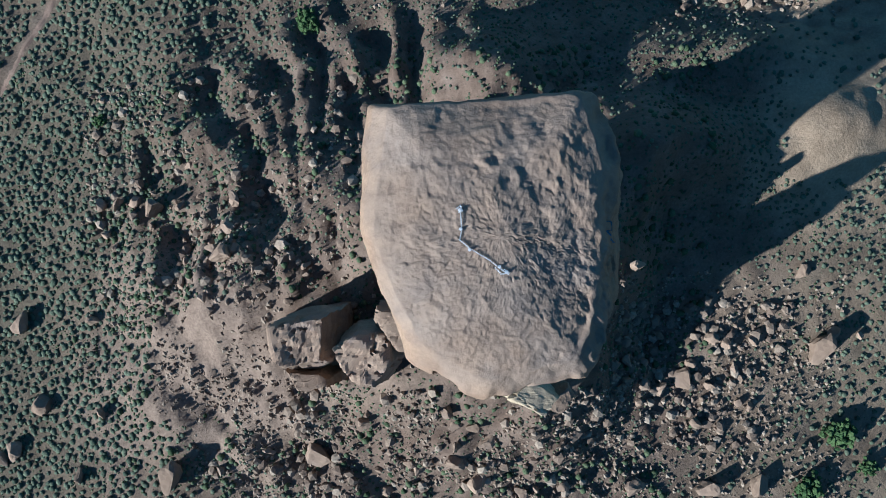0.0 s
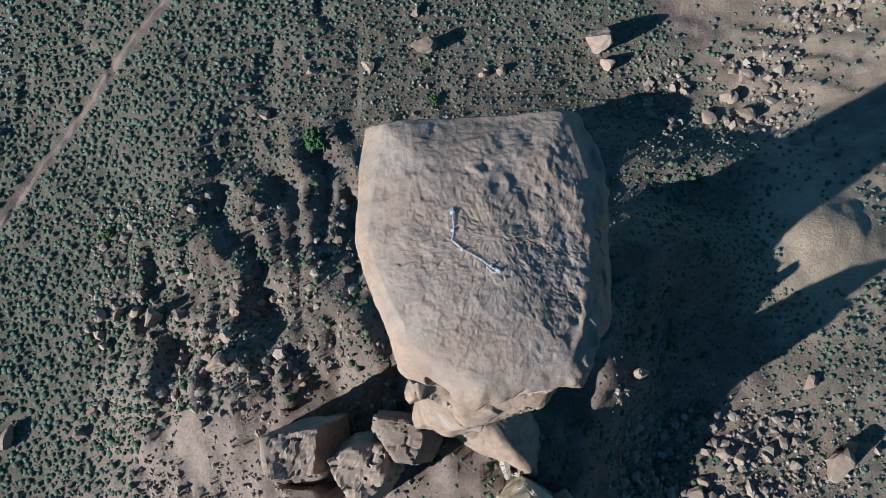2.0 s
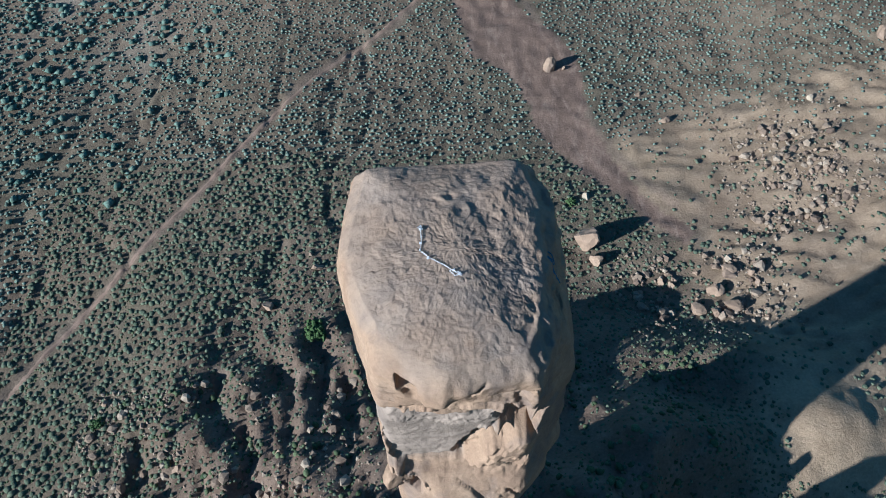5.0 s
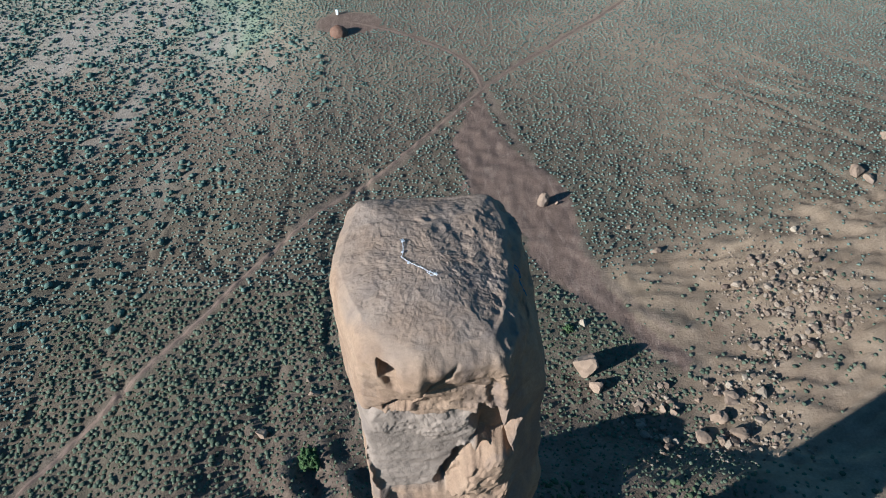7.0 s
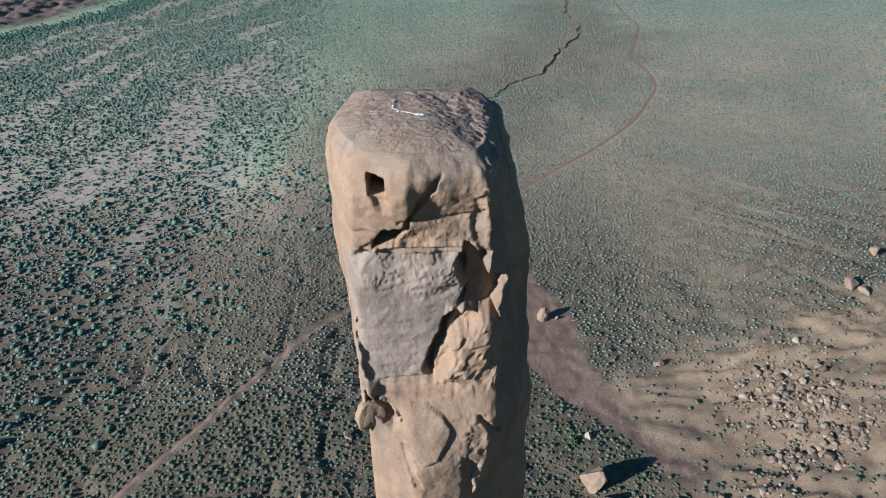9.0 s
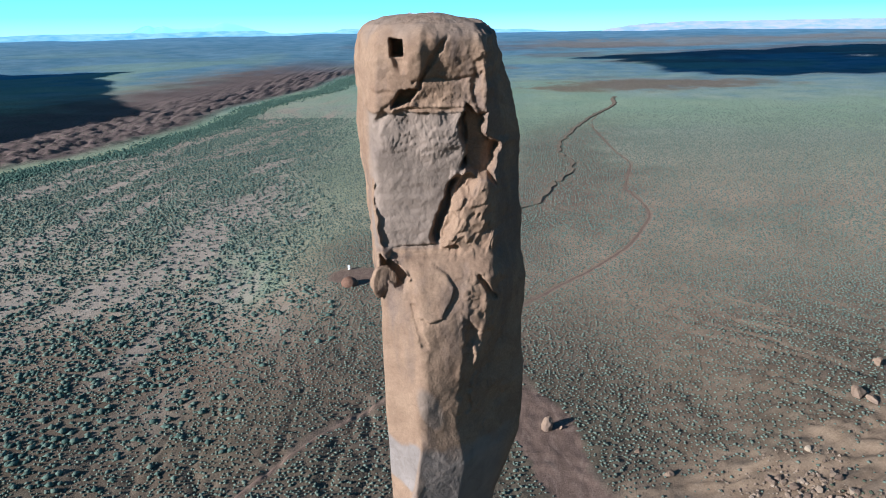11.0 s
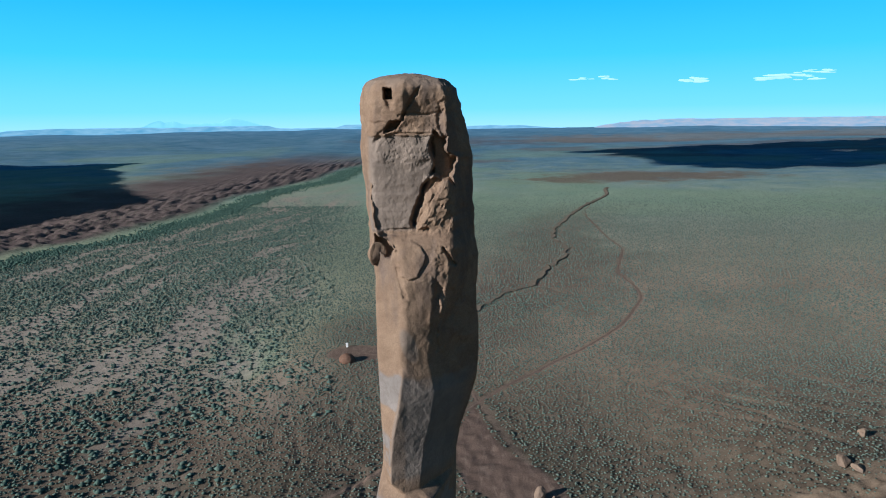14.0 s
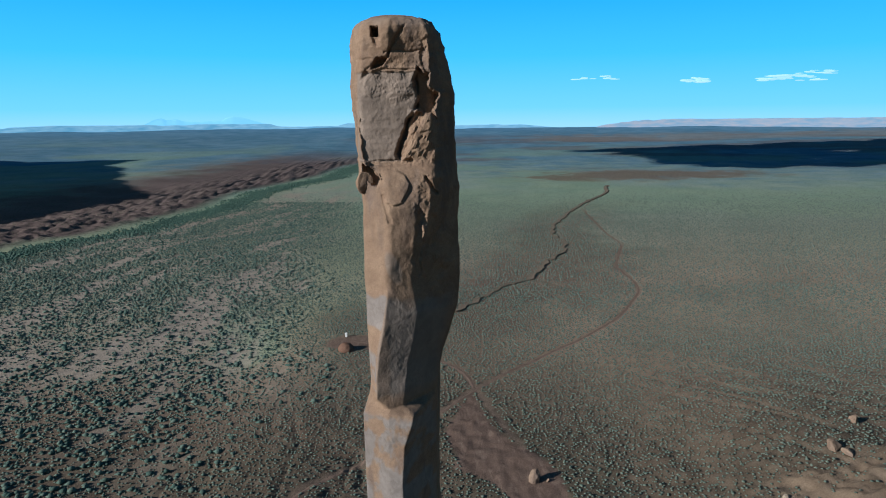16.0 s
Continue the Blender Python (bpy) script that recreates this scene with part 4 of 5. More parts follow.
def rock_mesh(name, seed, level, cuts, material, flat=1.0):
    """A boulder about 1 m across: a ball cut by planes, roughened."""
    rng = np.random.default_rng(seed)
    bm = bmesh.new()
    bmesh.ops.create_icosphere(bm, subdivisions=level, radius=0.62)
    co = np.array([v.co[:] for v in bm.verts])
    for k in range(cuts):
        nrm = rng.normal(size=3)
        nrm[2] *= 0.8
        nrm /= np.linalg.norm(nrm)
        over = co @ nrm - rng.uniform(0.21, 0.43)
        co = co - np.maximum(over, 0)[:, None] * nrm
    rad = co / (np.linalg.norm(co, axis=1, keepdims=True) + 1e-6)
    co = co + rad * (0.05 * fractal(co[:, 0] * 4.5 + seed, co[:, 1] * 4.5, co[:, 2] * 4.5, 3, seed))[:, None]
    co[:, 2] *= flat
    for v, c in zip(bm.verts, co):
        v.co = c
    me = bpy.data.meshes.new(name)
    bm.to_mesh(me)
    bm.free()
    me.materials.append(material)
    return me


ROCKS = [rock_mesh("boulder", 10 + k, 3, 12 + k % 5, M_BOULDER) for k in range(9)]
SLABS = [rock_mesh("boulder_slab", 40 + k, 3, 8, M_BOULDER, 0.5) for k in range(4)]
PALE = [rock_mesh("pale_boulder", 60 + k, 3, 9, M_PALE) for k in range(3)]
rock_rng = np.random.default_rng(5)


def boulder(x, y, size, label, group, tall=None, meshes=None, sunk=0.2, name="boulder"):
    meshes = meshes or ROCKS
    ob = new(name, meshes[int(rock_rng.integers(len(meshes)))])
    tall = tall or size * rock_rng.uniform(0.6, 0.95)
    wide = size * rock_rng.uniform(0.75, 1.0)
    ob.scale = (size, wide, tall)
    ob.rotation_euler = (rock_rng.uniform(-0.15, 0.15), rock_rng.uniform(-0.15, 0.15), rock_rng.uniform(0, 6.28))
    ob.location = (x, y, float(height(x, y)) + tall * (0.42 - sunk))
    return tagged(ob, label, "boulder", group)


WEST_BOULDERS = [(-84.9, 41.9, 2.6), (-73.6, 21.3, 3.0), (-75.2, 16.9, 3.9), (-84.3, 16.9, 4.4), (-81.8, 9.4, 2.8), (-69.4, 15.8, 6.4), (-62.5, 15.7, 3.4), (-48.5, 16.7, 4.6), (-48.9, 10.4, 5.0), (-48.8, 5.0, 6.1), (-53.6, 2.8, 3.6), (-105.7, -12.2, 7.0), (-86.6, -11.2, 3.5), (-78.7, -12.0, 1.7), (-83.5, -32.8, 3.2), (-100.0, -32.0, 7.0), (-106.7, -42.8, 5.9), (-109.9, -44.5, 4.2), (-88.9, -47.8, 4.3), (-64.6, -46.4, 7.6), (-42.4, -40.5, 3.7)]
SOUTH_BOULDERS = [(-30.5, -41.7, 7.3), (0.4, -40.8, 5.2), (5.3, -46.4, 6.0), (55.8, -35.0, 4.4), (50.6, -36.7, 2.6), (62.2, -16.1, 4.0), (68.8, -15.6, 3.2), (64.6, -22.3, 3.2), (52.6, -24.9, 6.0), (43.2, -20.8, 3.0), (38.7, -24.1, 3.0), (84.3, -17.3, 7.7), (87.6, -13.8, 4.7), (93.8, -14.7, 2.2), (79.5, -0.0, 4.2), (69.8, -48.2, 6.4), (41.3, -49.0, 6.4), (58.0, -49.4, 5.4), (46.9, -26.9, 4.2), (54.0, -20.8, 3.4)]
NORTH_BOULDERS = [(38.2, 87.1, 8.0), (41.5, 81.1, 5.4), (-35.6, 79.0, 3.7), (-20.9, 80.2, 4.0), (-60.7, 82.1, 2.0), (-28.2, 103.6, 3.0), (-6.7, 85.4, 6.6), (-9.3, 96.5, 3.6), (-47.6, 67.5, 4.0), (8.7, 77.8, 3.4), (13.1, 78.6, 3.7), (9.4, 79.3, 2.5), (63.4, 146.0, 2.5), (69.5, 133.4, 4.4), (139.0, 156.1, 6.0), (142.4, 152.6, 4.5), (40.0, 158.3, 2.1), (160.4, 177.5, 5.1)]
for bx, by, bs in WEST_BOULDERS:
    boulder(bx, by, bs, "weathered tan sandstone boulder on the scrubby west slope", "boulders west of the tower")
for bx, by, bs in SOUTH_BOULDERS:
    boulder(bx, by, bs, "angular tan sandstone boulder on the rubble slope", "boulders south of the tower")
for bx, by, bs in NORTH_BOULDERS:
    boulder(bx, by, bs, "lone reddish sandstone boulder among sagebrush", "boulders on the north plain", bs * (1.4 if bs > 7 else 0.75))
boulder(34.9, 158.3, 3.2, "pale upright egg-shaped boulder in the dirt wash", "boulders on the north plain", 5.6, [rock_mesh("egg_boulder", 77, 4, 0, M_BOULDER)])
boulder(40.3, 103.1, 2.6, "small white boulder beside a shrub", "boulders on the north plain", 1.8, PALE)
boulder(112.1, 133.6, 2.6, "small white boulder on the eroded slope", "boulders on the north plain", 1.8, PALE)
boulder(35.0, 1.0, 3.0, "tan rock pinnacle whose tip catches the sun", "boulders south of the tower", 6.0, None, 0.1)


def rubble(count, x0, x1, y0, y1, small, large, label, group, seed, meshes=None):
    rng = np.random.default_rng(seed)
    for k in range(count):
        x, y = rng.uniform(x0, x1), rng.uniform(y0, y1)
        size = small + (large - small) * rng.uniform(0, 1) ** 2.6
        boulder(x, y, size, label, group, None, meshes, 0.12)


rubble(80, -84, -30, -6, 30, 0.8, 3.8, "broken tan sandstone block in the western rubble", "western rubble", 21)
rubble(42, 50, 82, 63, 80, 1.0, 4.6, "fallen sandstone slab in the shaded rubble", "north-eastern rubble", 22, ROCKS + SLABS)
rubble(50, 90, 112, 92, 118, 0.5, 2.2, "pinkish sandstone block on the eroded slope", "eastern rubble", 23)
rubble(52, 34, 70, -32, -9, 0.8, 4.2, "angular tan sandstone block in the southern rubble", "southern rubble", 24, ROCKS + SLABS)
rubble(75, -34, 30, -52, -26, 0.8, 4.0, "tan sandstone block on the sunlit talus", "talus blocks", 25, ROCKS + SLABS)

tower_block(-1.38, -3.5, 123.2, 0.95, 1.1, 1.35, 301, "rounded block wedged under the ledge")

# buttresses that stand round the tower's foot, and slabs split from them


def foot_block(x, y, top, size, wide, turn, seed, label, material, tilt=0.0):
    """A squared rock pillar that rises from the talus to the height top, split by joints and beds."""
    rng = np.random.default_rng(seed)
    bm = bmesh.new()
    bmesh.ops.create_cube(bm, size=2.0)
    bmesh.ops.subdivide_edges(bm, edges=bm.edges[:], cuts=22, use_grid_fill=True)
    co = np.array([v.co[:] for v in bm.verts])
    low = float(height(x, y)) - 3.0
    tall = top - low
    p = co / ((np.abs(co) ** 14).sum(1) ** (1 / 14))[:, None]
    for k in range(6):
        a = rng.uniform(0, 6.28)
        n = np.array([math.cos(a), math.sin(a), rng.uniform(-0.1, 0.5)])
        n /= np.linalg.norm(n)
        over = p @ n - rng.uniform(0.72, 0.98)
        p = p - np.maximum(over, 0)[:, None] * n
    q = p * (size / 2, wide / 2, tall / 2)
    out = p[:, :2] / (np.linalg.norm(p[:, :2], axis=1, keepdims=True) + 0.15)
    depth = tall / 2 - q[:, 2]
    bed = np.floor(depth / 1.7 + 0.6 * noise3(q[:, 0] / 4, q[:, 1] / 4, 0.3, seed))
    push = 0.55 * noise3(q[:, 0] / 5, q[:, 1] / 5, bed * 1.7, seed + 1) + 0.2 * fractal(q[:, 0] / 2, q[:, 1] / 2, q[:, 2] / 2, 3, seed + 2)
    joint = np.abs(fractal(q[:, 0] / 4.2 + seed, q[:, 1] / 3.4, q[:, 2] / 30, 2, seed + 3))
    cut = step01(0.05, 0.0, joint) * min(1.0, wide / 9) ** 2
    q[:, :2] += out * (push - 0.9 * cut)[:, None]
    flat = step01(0.7, 0.95, p[:, 2])
    q[:, 2] += flat * (0.8 * min(1.0, wide / 9) ** 2 * plates(q[:, 0] + 0.3 * q[:, 1], q[:, 1], seed + 4, 4.5, 3.0, 3) + 0.06 * fractal(q[:, 0], q[:, 1], 0.3, 3, seed + 5) - 1.0 * cut - tilt * q[:, 1] / wide)
    q[:, :2] *= (1 + 0.012 * depth)[:, None]
    for v, c in zip(bm.verts, q):
        v.co = c
    me = bpy.data.meshes.new("buttress")
    bm.to_mesh(me)
    bm.free()
    me.materials.append(material)
    ob = new("buttress", me)
    ob.rotation_euler = (0, 0, turn)
    ob.location = (x, y, low + tall / 2)
    return tagged(ob, label, "rock", "buttresses round the tower's foot")


foot_block(-16.2, -15.4, 43, 11.2, 9.0, 0.06, 202, "huge layered sandstone buttress against the tower's foot", M_BOULDER, -2.0)
foot_block(-26.4, -13.6, 39, 11.5, 11.0, 0.25, 203, "cracked brown sandstone buttress in half shade", M_BOULDER, 1.5)
foot_block(-27.0, -20.0, 34, 8.5, 5.5, 0.1, 204, "low cracked sandstone block beside the buttress", M_BOULDER)
foot_block(-8.2, -9.6, 48, 9.6, 7.2, -0.12, 201, "blocky tan sandstone shoulder of the tower's foot", M_BOULDER, -1.5)
foot_block(14.0, -20.8, 45.5, 9.0, 4.8, -0.42, 205, "freshly broken cream sandstone buttress by the tower", M_CREAM, 1.0)
foot_block(18.2, -23.0, 39, 6.0, 4.5, 0.4, 206, "small broken sandstone pillar beside the cream buttress", M_BOULDER)
foot_block(9.4, -15.0, 33.5, 1.7, 4.2, 0.05, 207, "narrow sunlit sandstone splinter by the tower", M_PALE)
foot_block(11.6, -15.2, 33, 1.5, 3.8, -0.05, 208, "narrow sunlit sandstone splinter by the tower", M_PALE)

# ---------------------------------------------------------------- green bushes


def clump_mesh(name, count, seed, material):
    rng = np.random.default_rng(seed)
    v, f = icosahedron()
    cen = rng.normal(size=(count, 3)) * (0.26, 0.26, 0.15)
    cen[:, 2] = np.abs(cen[:, 2]) + 0.18
    size = rng.uniform(0.07, 0.17, count)
    p = v[None] * (size[:, None, None] * rng.uniform(0.7, 1.3, (count, 12, 1))) + cen[:, None]
    faces = (f[None] + 12 * np.arange(count)[:, None, None]).reshape(-1, 3)
    return p.reshape(-1, 3), faces


def bush(x, y, size, label):
    root = new("desert_bush")
    root.location = (x, y, float(height(x, y)))
    tagged(root, label, "bush", "green bushes")
    p, faces = clump_mesh("crown", 150, int(abs(x * 10)) + 3, M_GREEN)
    crown = mesh_object("crown", p * size, faces, M_GREEN)
    crown.parent = root
    bm = bmesh.new()
    for k in range(6):
        a = k * 1.05
        bmesh.ops.create_cone(bm, cap_ends=True, segments=5, radius1=0.03 * size, radius2=0.012 * size, depth=0.5 * size,
                              matrix=Matrix.Translation((0.08 * size * math.cos(a), 0.08 * size * math.sin(a), 0.2 * size)) @ Matrix.Rotation(0.5, 4, (-math.sin(a), math.cos(a), 0)))
    part("stems", bm, M_WOOD, root, "grey woody stems")


for bx, by, bs in ((-34.0, 59.3, 4.4), (88.6, -37.1, 5.2), (81.1, -49.7, 4.7), (-4.4, 70.5, 2.0), (95, -45, 3.0), (-85, 37, 2.2), (36, 101, 2.2)):
    bush(bx, by, bs, "bright green desert bush on bare soil")

# ---------------------------------------------------------------- mound and outhouse on the plain


def earth_mound(x, y):
    bm = bmesh.new()
    bmesh.ops.create_icosphere(bm, subdivisions=4, radius=1.0)
    for v in bm.verts:
        c = v.co
        k = 1 + 0.09 * noise.noise(c * 2.5)
        v.co = Vector((c.x * 4.6 * k, c.y * 4.4 * k, max(c.z, -0.25) * 4.2 * k))
    ob = part("earth_mound", bm, M_MOUND, None)
    ob.location = (x, y, float(height(x, y)) + 0.2)
    for poly in ob.data.polygons:
        poly.use_smooth = True
    tagged(ob, "domed red earth mound on a bare dirt pad", "earth mound")


earth_mound(-53.5, 289)


def outhouse(x, y):
    root = new("outhouse")
    root.location = (x, y, float(height(x, y)))
    tagged(root, "small white outhouse on the bare dirt pad", "outhouse")
    bm = bmesh.new()
    bmesh.ops.create_cube(bm, size=1, matrix=Matrix.Translation((0, 0, 1.15)) @ Matrix.Diagonal((1.2, 1.2, 2.3, 1)))
    bmesh.ops.bevel(bm, geom=bm.edges[:], offset=0.03, segments=1, affect="EDGES")
    part("walls", bm, M_WHITE, root)
    bm = bmesh.new()
    bmesh.ops.create_cone(bm, cap_ends=True, segments=4, radius1=1.05, radius2=0.25, depth=0.35, matrix=Matrix.Translation((0, 0, 2.47)) @ Matrix.Rotation(math.pi / 4, 4, "Z"))
    part("roof", bm, M_WHITE, root)
    bm = bmesh.new()
    bmesh.ops.create_cube(bm, size=1, matrix=Matrix.Translation((0, -0.615, 1.05)) @ Matrix.Diagonal((0.75, 0.03, 1.9, 1)))
    part("door", bm, M_WHITE, root)


outhouse(-57.0, 312.0)

# ---------------------------------------------------------------- rappel anchor on the summit


def summit_z(x, y):
    hit, at, _, _ = tower.ray_cast(Vector((x, y, 140)), Vector((0, 0, -1)))
    return at.z if hit else 135.0


def ring_verts(radius, thick, stretch, turns=10, sides=5):
    vs = []
    for a in range(turns):
        u = 2 * math.pi * a / turns
        for b in range(sides):
            w = 2 * math.pi * b / sides
            r = radius + thick * math.cos(w)
            vs.append((r * math.cos(u) + (stretch if math.cos(u) > 0 else -stretch), r * math.sin(u), thick * math.sin(w)))
    fs = []
    for a in range(turns):
        for b in range(sides):
            fs.append((a * sides + b, ((a + 1) % turns) * sides + b, ((a + 1) % turns) * sides + (b + 1) % sides, a * sides + (b + 1) % sides))
    return vs, fs


def chain_links(points, step=0.040):
    """Links end to end along a broken line that lies on the rock."""
    vs0, fs0 = ring_verts(0.013, 0.0055, 0.013)
    vs, fs, k = [], [], 0
    for (ax, ay), (bx, by) in zip(points[:-1], points[1:]):
        length = math.hypot(bx - ax, by - ay)
        for s in np.arange(0, length, step):
            t = s / length
            x, y = ax + (bx - ax) * t, ay + (by - ay) * t
            m = Matrix.Translation((x, y, summit_z(x, y) + 0.03)) @ Matrix.Rotation(math.atan2(by - ay, bx - ax), 4, "Z") @ Matrix.Rotation(math.pi / 2 * (k % 2) + 0.4, 4, "X")
            fs += [tuple(i + len(vs) for i in f) for f in fs0]
            vs += [tuple(m @ Vector(v)) for v in vs0]
            k += 1
    bm = bmesh.new()
    bv = [bm.verts.new(v) for v in vs]
    for f in fs:
        bm.faces.new([bv[i] for i in f])
    return bm


anchor = tagged(new("rappel_anchor"), "galvanised chain rappel anchor bolted to the summit rock", "climbing anchor")
part("chain", chain_links([(0.02, 0.70), (0.05, 0.30), (0.0, 0.03), (0.25, -0.18), (0.7, -0.45), (1.02, -0.70), (1.16, -0.80)]), M_STEEL, anchor, "light grey steel chain")
part("doubled_chain", chain_links([(0.86, -0.66), (1.0, -0.80), (1.18, -0.76), (1.06, -0.68)]), M_STEEL, anchor, "doubled end of the chain")
part("upper_loop", chain_links([(-0.06, 0.80), (0.02, 0.86), (0.06, 0.74), (-0.02, 0.70)]), M_STEEL, anchor)
for ax, ay in ((0.0, 0.76), (0.02, 0.30), (0.24, -0.20), (0.95, -0.62), (1.12, -0.74)):
    bm = bmesh.new()
    z = summit_z(ax, ay)
    bmesh.ops.create_cone(bm, cap_ends=True, segments=10, radius1=0.045, radius2=0.04, depth=0.02, matrix=Matrix.Translation((ax, ay, z + 0.012)))
    bmesh.ops.create_cone(bm, cap_ends=True, segments=6, radius1=0.016, radius2=0.016, depth=0.04, matrix=Matrix.Translation((ax, ay, z + 0.04)))
    bmesh.ops.create_cube(bm, size=1, matrix=Matrix.Translation((ax + 0.03, ay, z + 0.04)) @ Matrix.Diagonal((0.012, 0.05, 0.07, 1)))
    part("bolt_hanger", bm, M_STEEL, anchor)
bm = bmesh.new()
edge = []
for k in range(25):
    a = k * 0.26
    x, y = 3.78 + 0.20 * math.sin(a * 1.3) + 0.011 * k, 0.55 - 0.022 * k + 0.05 * math.sin(a * 2.1)
    z = summit_z(x, y) + 0.03
    edge.append([bm.verts.new((x + u * 0.025, y + u * 0.012, z + h)) for u, h in ((-1, 0.0), (1, 0.0), (1, 0.006), (-1, 0.006))])
for p, q in zip(edge[:-1], edge[1:]):
    for i in range(4):
        bm.faces.new((p[i], p[(i + 1) % 4], q[(i + 1) % 4], q[i]))
sling = part("webbing_sling", bm, M_WEBBING, None)
tagged(sling, "faded blue webbing sling on the shaded shoulder", "sling")

# ---------------------------------------------------------------- small stones, river trees


def stones():
    rng = np.random.default_rng(31)
    fields = [(-90, -35, -25, 45, 2600), (45, 90, 55, 85, 900), (80, 125, 85, 135, 1100), (30, 90, -60, 0, 3600), (-60, 40, -62, -24, 5200), (-40, 20, 50, 110, 500), (-40, -8, -25, 40, 900), (-75, -45, -32, -15, 500)]
    blocks = [(-88, -20, -8, 46, 620), (50, 84, 62, 82, 330), (86, 116, 88, 126, 420), (34, 78, -40, -6, 520), (-36, 34, -58, -24, 620), (-60, -30, -60, -30, 160)]
    for name, areas, low, high, power, label in (("loose_stones", fields, 0.25, 1.2, 3, "scattered small tan stones on the slopes"), ("rubble_blocks", blocks, 0.5, 2.4, 3.0, "angular tan sandstone rubble on the slopes")):
        xs, ys = [], []
        for x0, x1, y0, y1, k in areas:
            a, b = rng.uniform(x0, x1, k), rng.uniform(y0, y1, k)
            keep = noise3(a / 9, b / 9, 0.4, 36) > -0.25
            xs.append(a[keep])
            ys.append(b[keep])
        x, y = np.concatenate(xs), np.concatenate(ys)
        keep = np.hypot(x - 1.5, y) > 12
        x, y = x[keep], y[keep]
        size = low + high * rng.uniform(0, 1, len(x)) ** power
        scatter(name, x, y, size, M_STONES, label, "stones", rng, 0.8, octahedron if low < 0.5 else icosahedron, False)


stones()


def river_trees():
    rng = np.random.default_rng(35)
    pts = np.array(RIVER, float)
    y = rng.uniform(400, 2050, 15000)
    x = np.interp(y, pts[:, 1], pts[:, 0]) + rng.normal(0, 1, len(y)) * (9 + 0.004 * y) + 6 + 10 * noise3(y / 60, 0.3, 0.2, 38)
    scatter("river_trees", x, y, rng.uniform(1.6, 4.0, len(y)), M_RIVER, "dense teal-green trees along the dry river", "trees", rng, 0.8, octahedron)


river_trees()

# ---------------------------------------------------------------- distance


def far_ridge(name, distance, a0, a1, base, top, seed, material, label, cliff=0.5):
    """A long line of far mesas as a stepped wall: talus, cliff and a flat top that runs back."""
    k = 420
    a = np.radians(np.linspace(a0, a1, k))
    n1 = fractal(np.degrees(a) / 6.0, 0.3, seed * 0.37, 5, seed)
    n2 = fractal(np.degrees(a) / 1.1, 0.8, seed * 0.21, 4, seed + 3)
    taper = np.clip(np.minimum(np.degrees(a) - a0, a1 - np.degrees(a)) / 3.5, 0, 1) ** 0.7
    crest = base + (top - base) * taper * np.clip(0.74 + 0.2 * np.tanh(5 * n1) + 0.04 * n2, 0.12, 1.1)
    rows = []
    for f, back in ((0.0, 0), (0.35, 25), (cliff, 40), (0.95, 48), (1.0, 70), (1.0, 160)):
        d = distance + back + 9 * n2 * (1 - f)
        rows.append(np.stack([d * np.sin(a), d * np.cos(a), base - 12 + (crest - base + 12) * f], -1))
    V = np.array(rows)
    i = np.arange(V.shape[0] * k).reshape(V.shape[0], k)
    faces = np.stack([i[:-1, :-1], i[:-1, 1:], i[1:, 1:], i[1:, :-1]], -1).reshape(-1, 4)
    ob = mesh_object(name, V.reshape(-1, 3), faces, material, True)
    return tagged(ob, label, "mesa", kind="structure")


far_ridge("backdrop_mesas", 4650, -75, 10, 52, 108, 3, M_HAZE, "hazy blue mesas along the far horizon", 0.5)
far_ridge("backdrop_mountain", 4790, -27, -15, 60, 175, 12, M_HAZE_FAR, "haze-paled blue mountain on the far horizon", 0.9)
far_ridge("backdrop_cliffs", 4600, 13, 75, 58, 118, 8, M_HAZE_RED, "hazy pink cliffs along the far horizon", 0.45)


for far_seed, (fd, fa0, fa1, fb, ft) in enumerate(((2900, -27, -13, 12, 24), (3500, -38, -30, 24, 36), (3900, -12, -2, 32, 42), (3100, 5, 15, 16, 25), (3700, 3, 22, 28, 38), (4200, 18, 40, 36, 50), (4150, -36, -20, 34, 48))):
    far_ridge("backdrop_scarp", fd, fa0, fa1, fb, ft, 60 + far_seed, M_SCARP, "dark haze-tinted low scarp on the far plain", 0.4)


def sky_backdrop():
    """The hazy lower sky over the horizon: a glowing sheet cut to the view."""
    a = np.radians(np.linspace(-41, 41, 40))
    z = np.linspace(-20, 1060, 24)
    A, Z = np.meshgrid(a, z)
    V = np.stack([4900 * np.sin(A), 4900 * np.cos(A), Z], -1)
    i = np.arange(A.size).reshape(A.shape)
    faces = np.stack([i[:-1, :-1], i[:-1, 1:], i[1:, 1:], i[1:, :-1]], -1).reshape(-1, 4)
    tagged(mesh_object("backdrop_sky", V.reshape(-1, 3), faces, M_SKY, True), "clear cyan sky paling towards the horizon", "sky", kind="structure")


sky_backdrop()


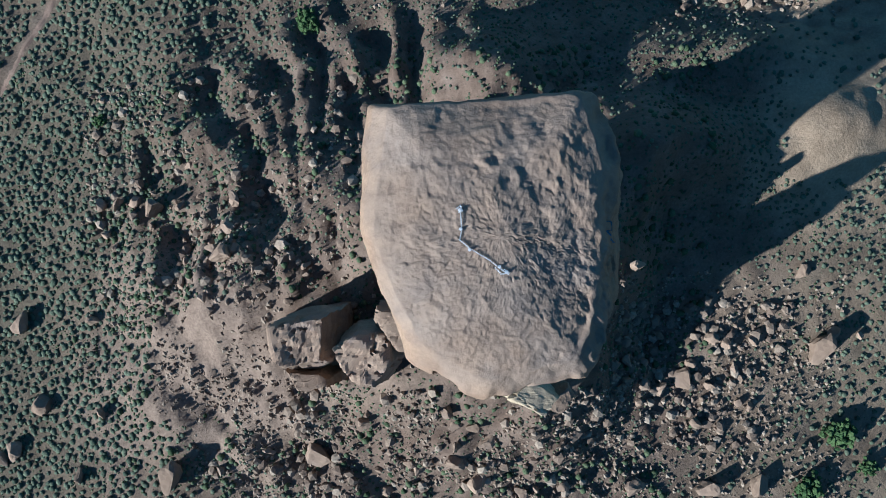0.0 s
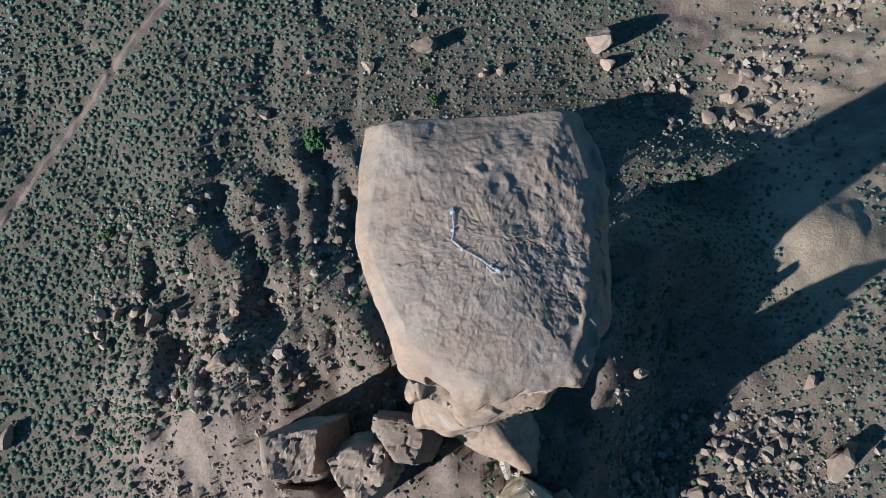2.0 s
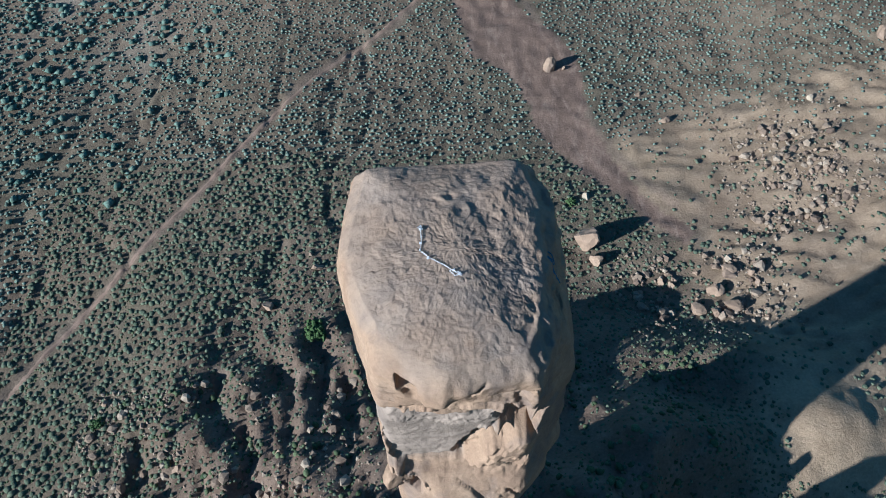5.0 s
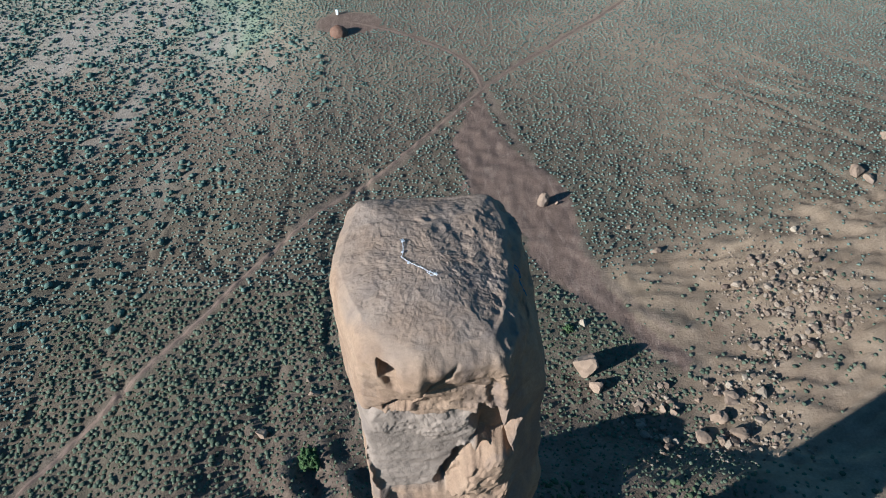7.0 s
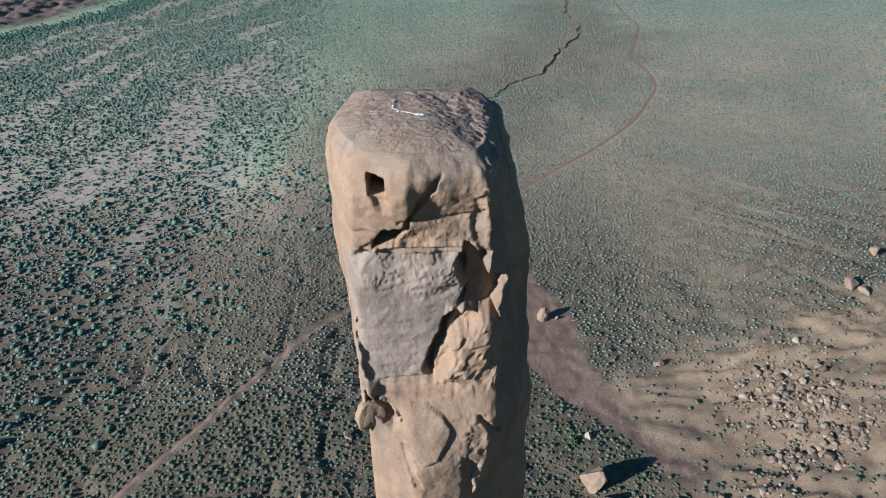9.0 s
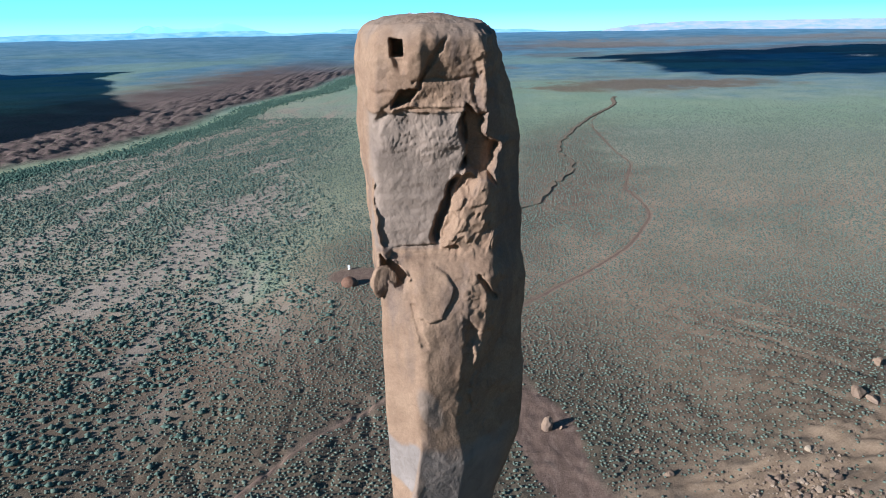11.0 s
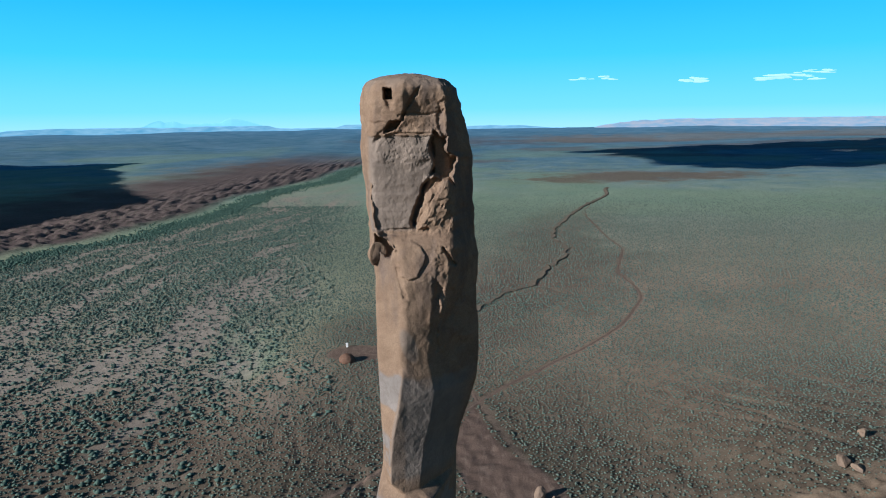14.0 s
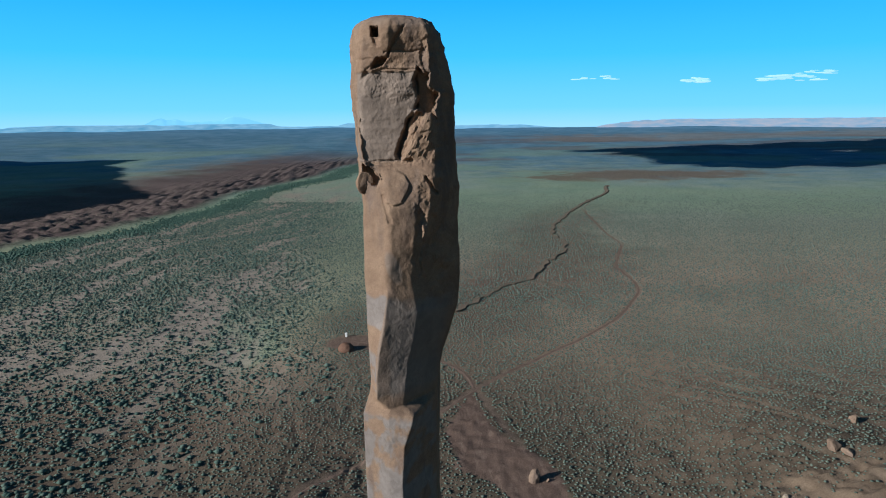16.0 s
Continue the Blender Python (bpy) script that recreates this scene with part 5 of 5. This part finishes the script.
def butte(outline, tall):
    """Unseen flat-topped butte west of the river, outlined to cast the plain's shadow."""
    p = np.array(outline, float)
    k = 14
    q = np.concatenate([p[i] + (p[(i + 1) % len(p)] - p[i]) * np.linspace(0, 1, k, endpoint=False)[:, None] for i in range(len(p))])
    q = q + 16 * np.stack([fractal(q[:, 0] / 60, q[:, 1] / 60, 0.2, 3, 141), fractal(q[:, 0] / 60, q[:, 1] / 60, 0.8, 3, 142)], -1)
    mid = q.mean(0)
    rows = []
    for f, out in ((-0.02, 1.22), (0.3, 1.10), (0.45, 1.03), (0.97, 1.0), (1.0, 0.985), (1.01, 0.4), (1.015, 0.0)):
        rows.append(np.concatenate([mid + (q - mid) * out, np.full((len(q), 1), tall * f)], 1))
    V = np.array(rows)
    i = np.arange(V.shape[0] * len(q)).reshape(V.shape[0], len(q))
    j = np.roll(i, -1, 1)
    faces = np.stack([i[:-1], j[:-1], j[1:], i[1:]], -1).reshape(-1, 4)
    tagged(mesh_object("butte", V.reshape(-1, 3), faces, M_MOUND, False), "unseen red butte outlined to cast the shadow west of the river", "butte", kind="structure")


# outline is the shadow's edge moved back towards the sun
butte([(-1239, 618), (-1270, 480), (-1300, 340), (-1400, 120), (-1820, 83), (-2320, 283), (-2420, 1080), (-2220, 1540), (-1915, 1542), (-1672, 1521), (-1680, 1305), (-1550, 1156), (-1461, 943), (-1370, 789)], 335)


def cloud(x, y, z, sx, sy, sz, count, seed, label, material=M_CLOUD, puff=0.5, bank=False):
    rng = np.random.default_rng(seed)
    bm = bmesh.new()
    for k in range(count):
        r = rng.uniform(0.12, 0.3) * puff
        if bank:
            at, up, form = (rng.uniform(-1, 1), rng.uniform(-0.9, 0.9)), rng.uniform(-0.1, 0.35), (r, r, r * 0.9, 1)
        else:
            along = rng.uniform(-1, 1)
            at, up, form = (along, rng.uniform(-0.5, 0.5)), rng.uniform(0, 0.9) * (1 - along * along) ** 0.5, (r * rng.uniform(1.0, 2.4), r, r * 0.9, 1)
        m = Matrix.Translation((*at, up)) @ Matrix.Diagonal(form)
        bmesh.ops.create_icosphere(bm, subdivisions=2, radius=1.0, matrix=m)
    for v in bm.verts:
        v.co *= 1 + 0.12 * noise.noise(v.co * 6)
    ob = part("cloud", bm, material, None)
    for poly in ob.data.polygons:
        poly.use_smooth = True
    ob.scale, ob.location = (sx, sy, sz), (x, y, z)
    return tagged(ob, label, "cloud", kind="structure")


# cloud added above the view, set up-sun to throw the plain's shadow
shift = 900 / math.tan(radians(SUN_EL))
shadow_cloud = cloud(1440 - shift * ca, 2120 - shift * sa, 900, 800, 440, 120, 280, 151, "unseen cloud placed to cast the shadow on the far plain", M_CLOUD_HIGH, 0.6, True)
shadow_cloud.rotation_euler[2] = radians(11)
cloud(1580, 4150, 345, 85, 40, 30, 16, 152, "small white cloud low over the horizon", puff=0.9)
cloud(2060, 3880, 335, 190, 50, 38, 26, 153, "thin white cloud band low over the horizon", puff=0.6)
cloud(2190, 3850, 372, 120, 40, 24, 18, 154, "thin white cloud band low over the horizon", puff=0.6)
cloud(990, 4350, 378, 130, 40, 30, 18, 155, "thin white cloud wisp low over the horizon", puff=0.55)
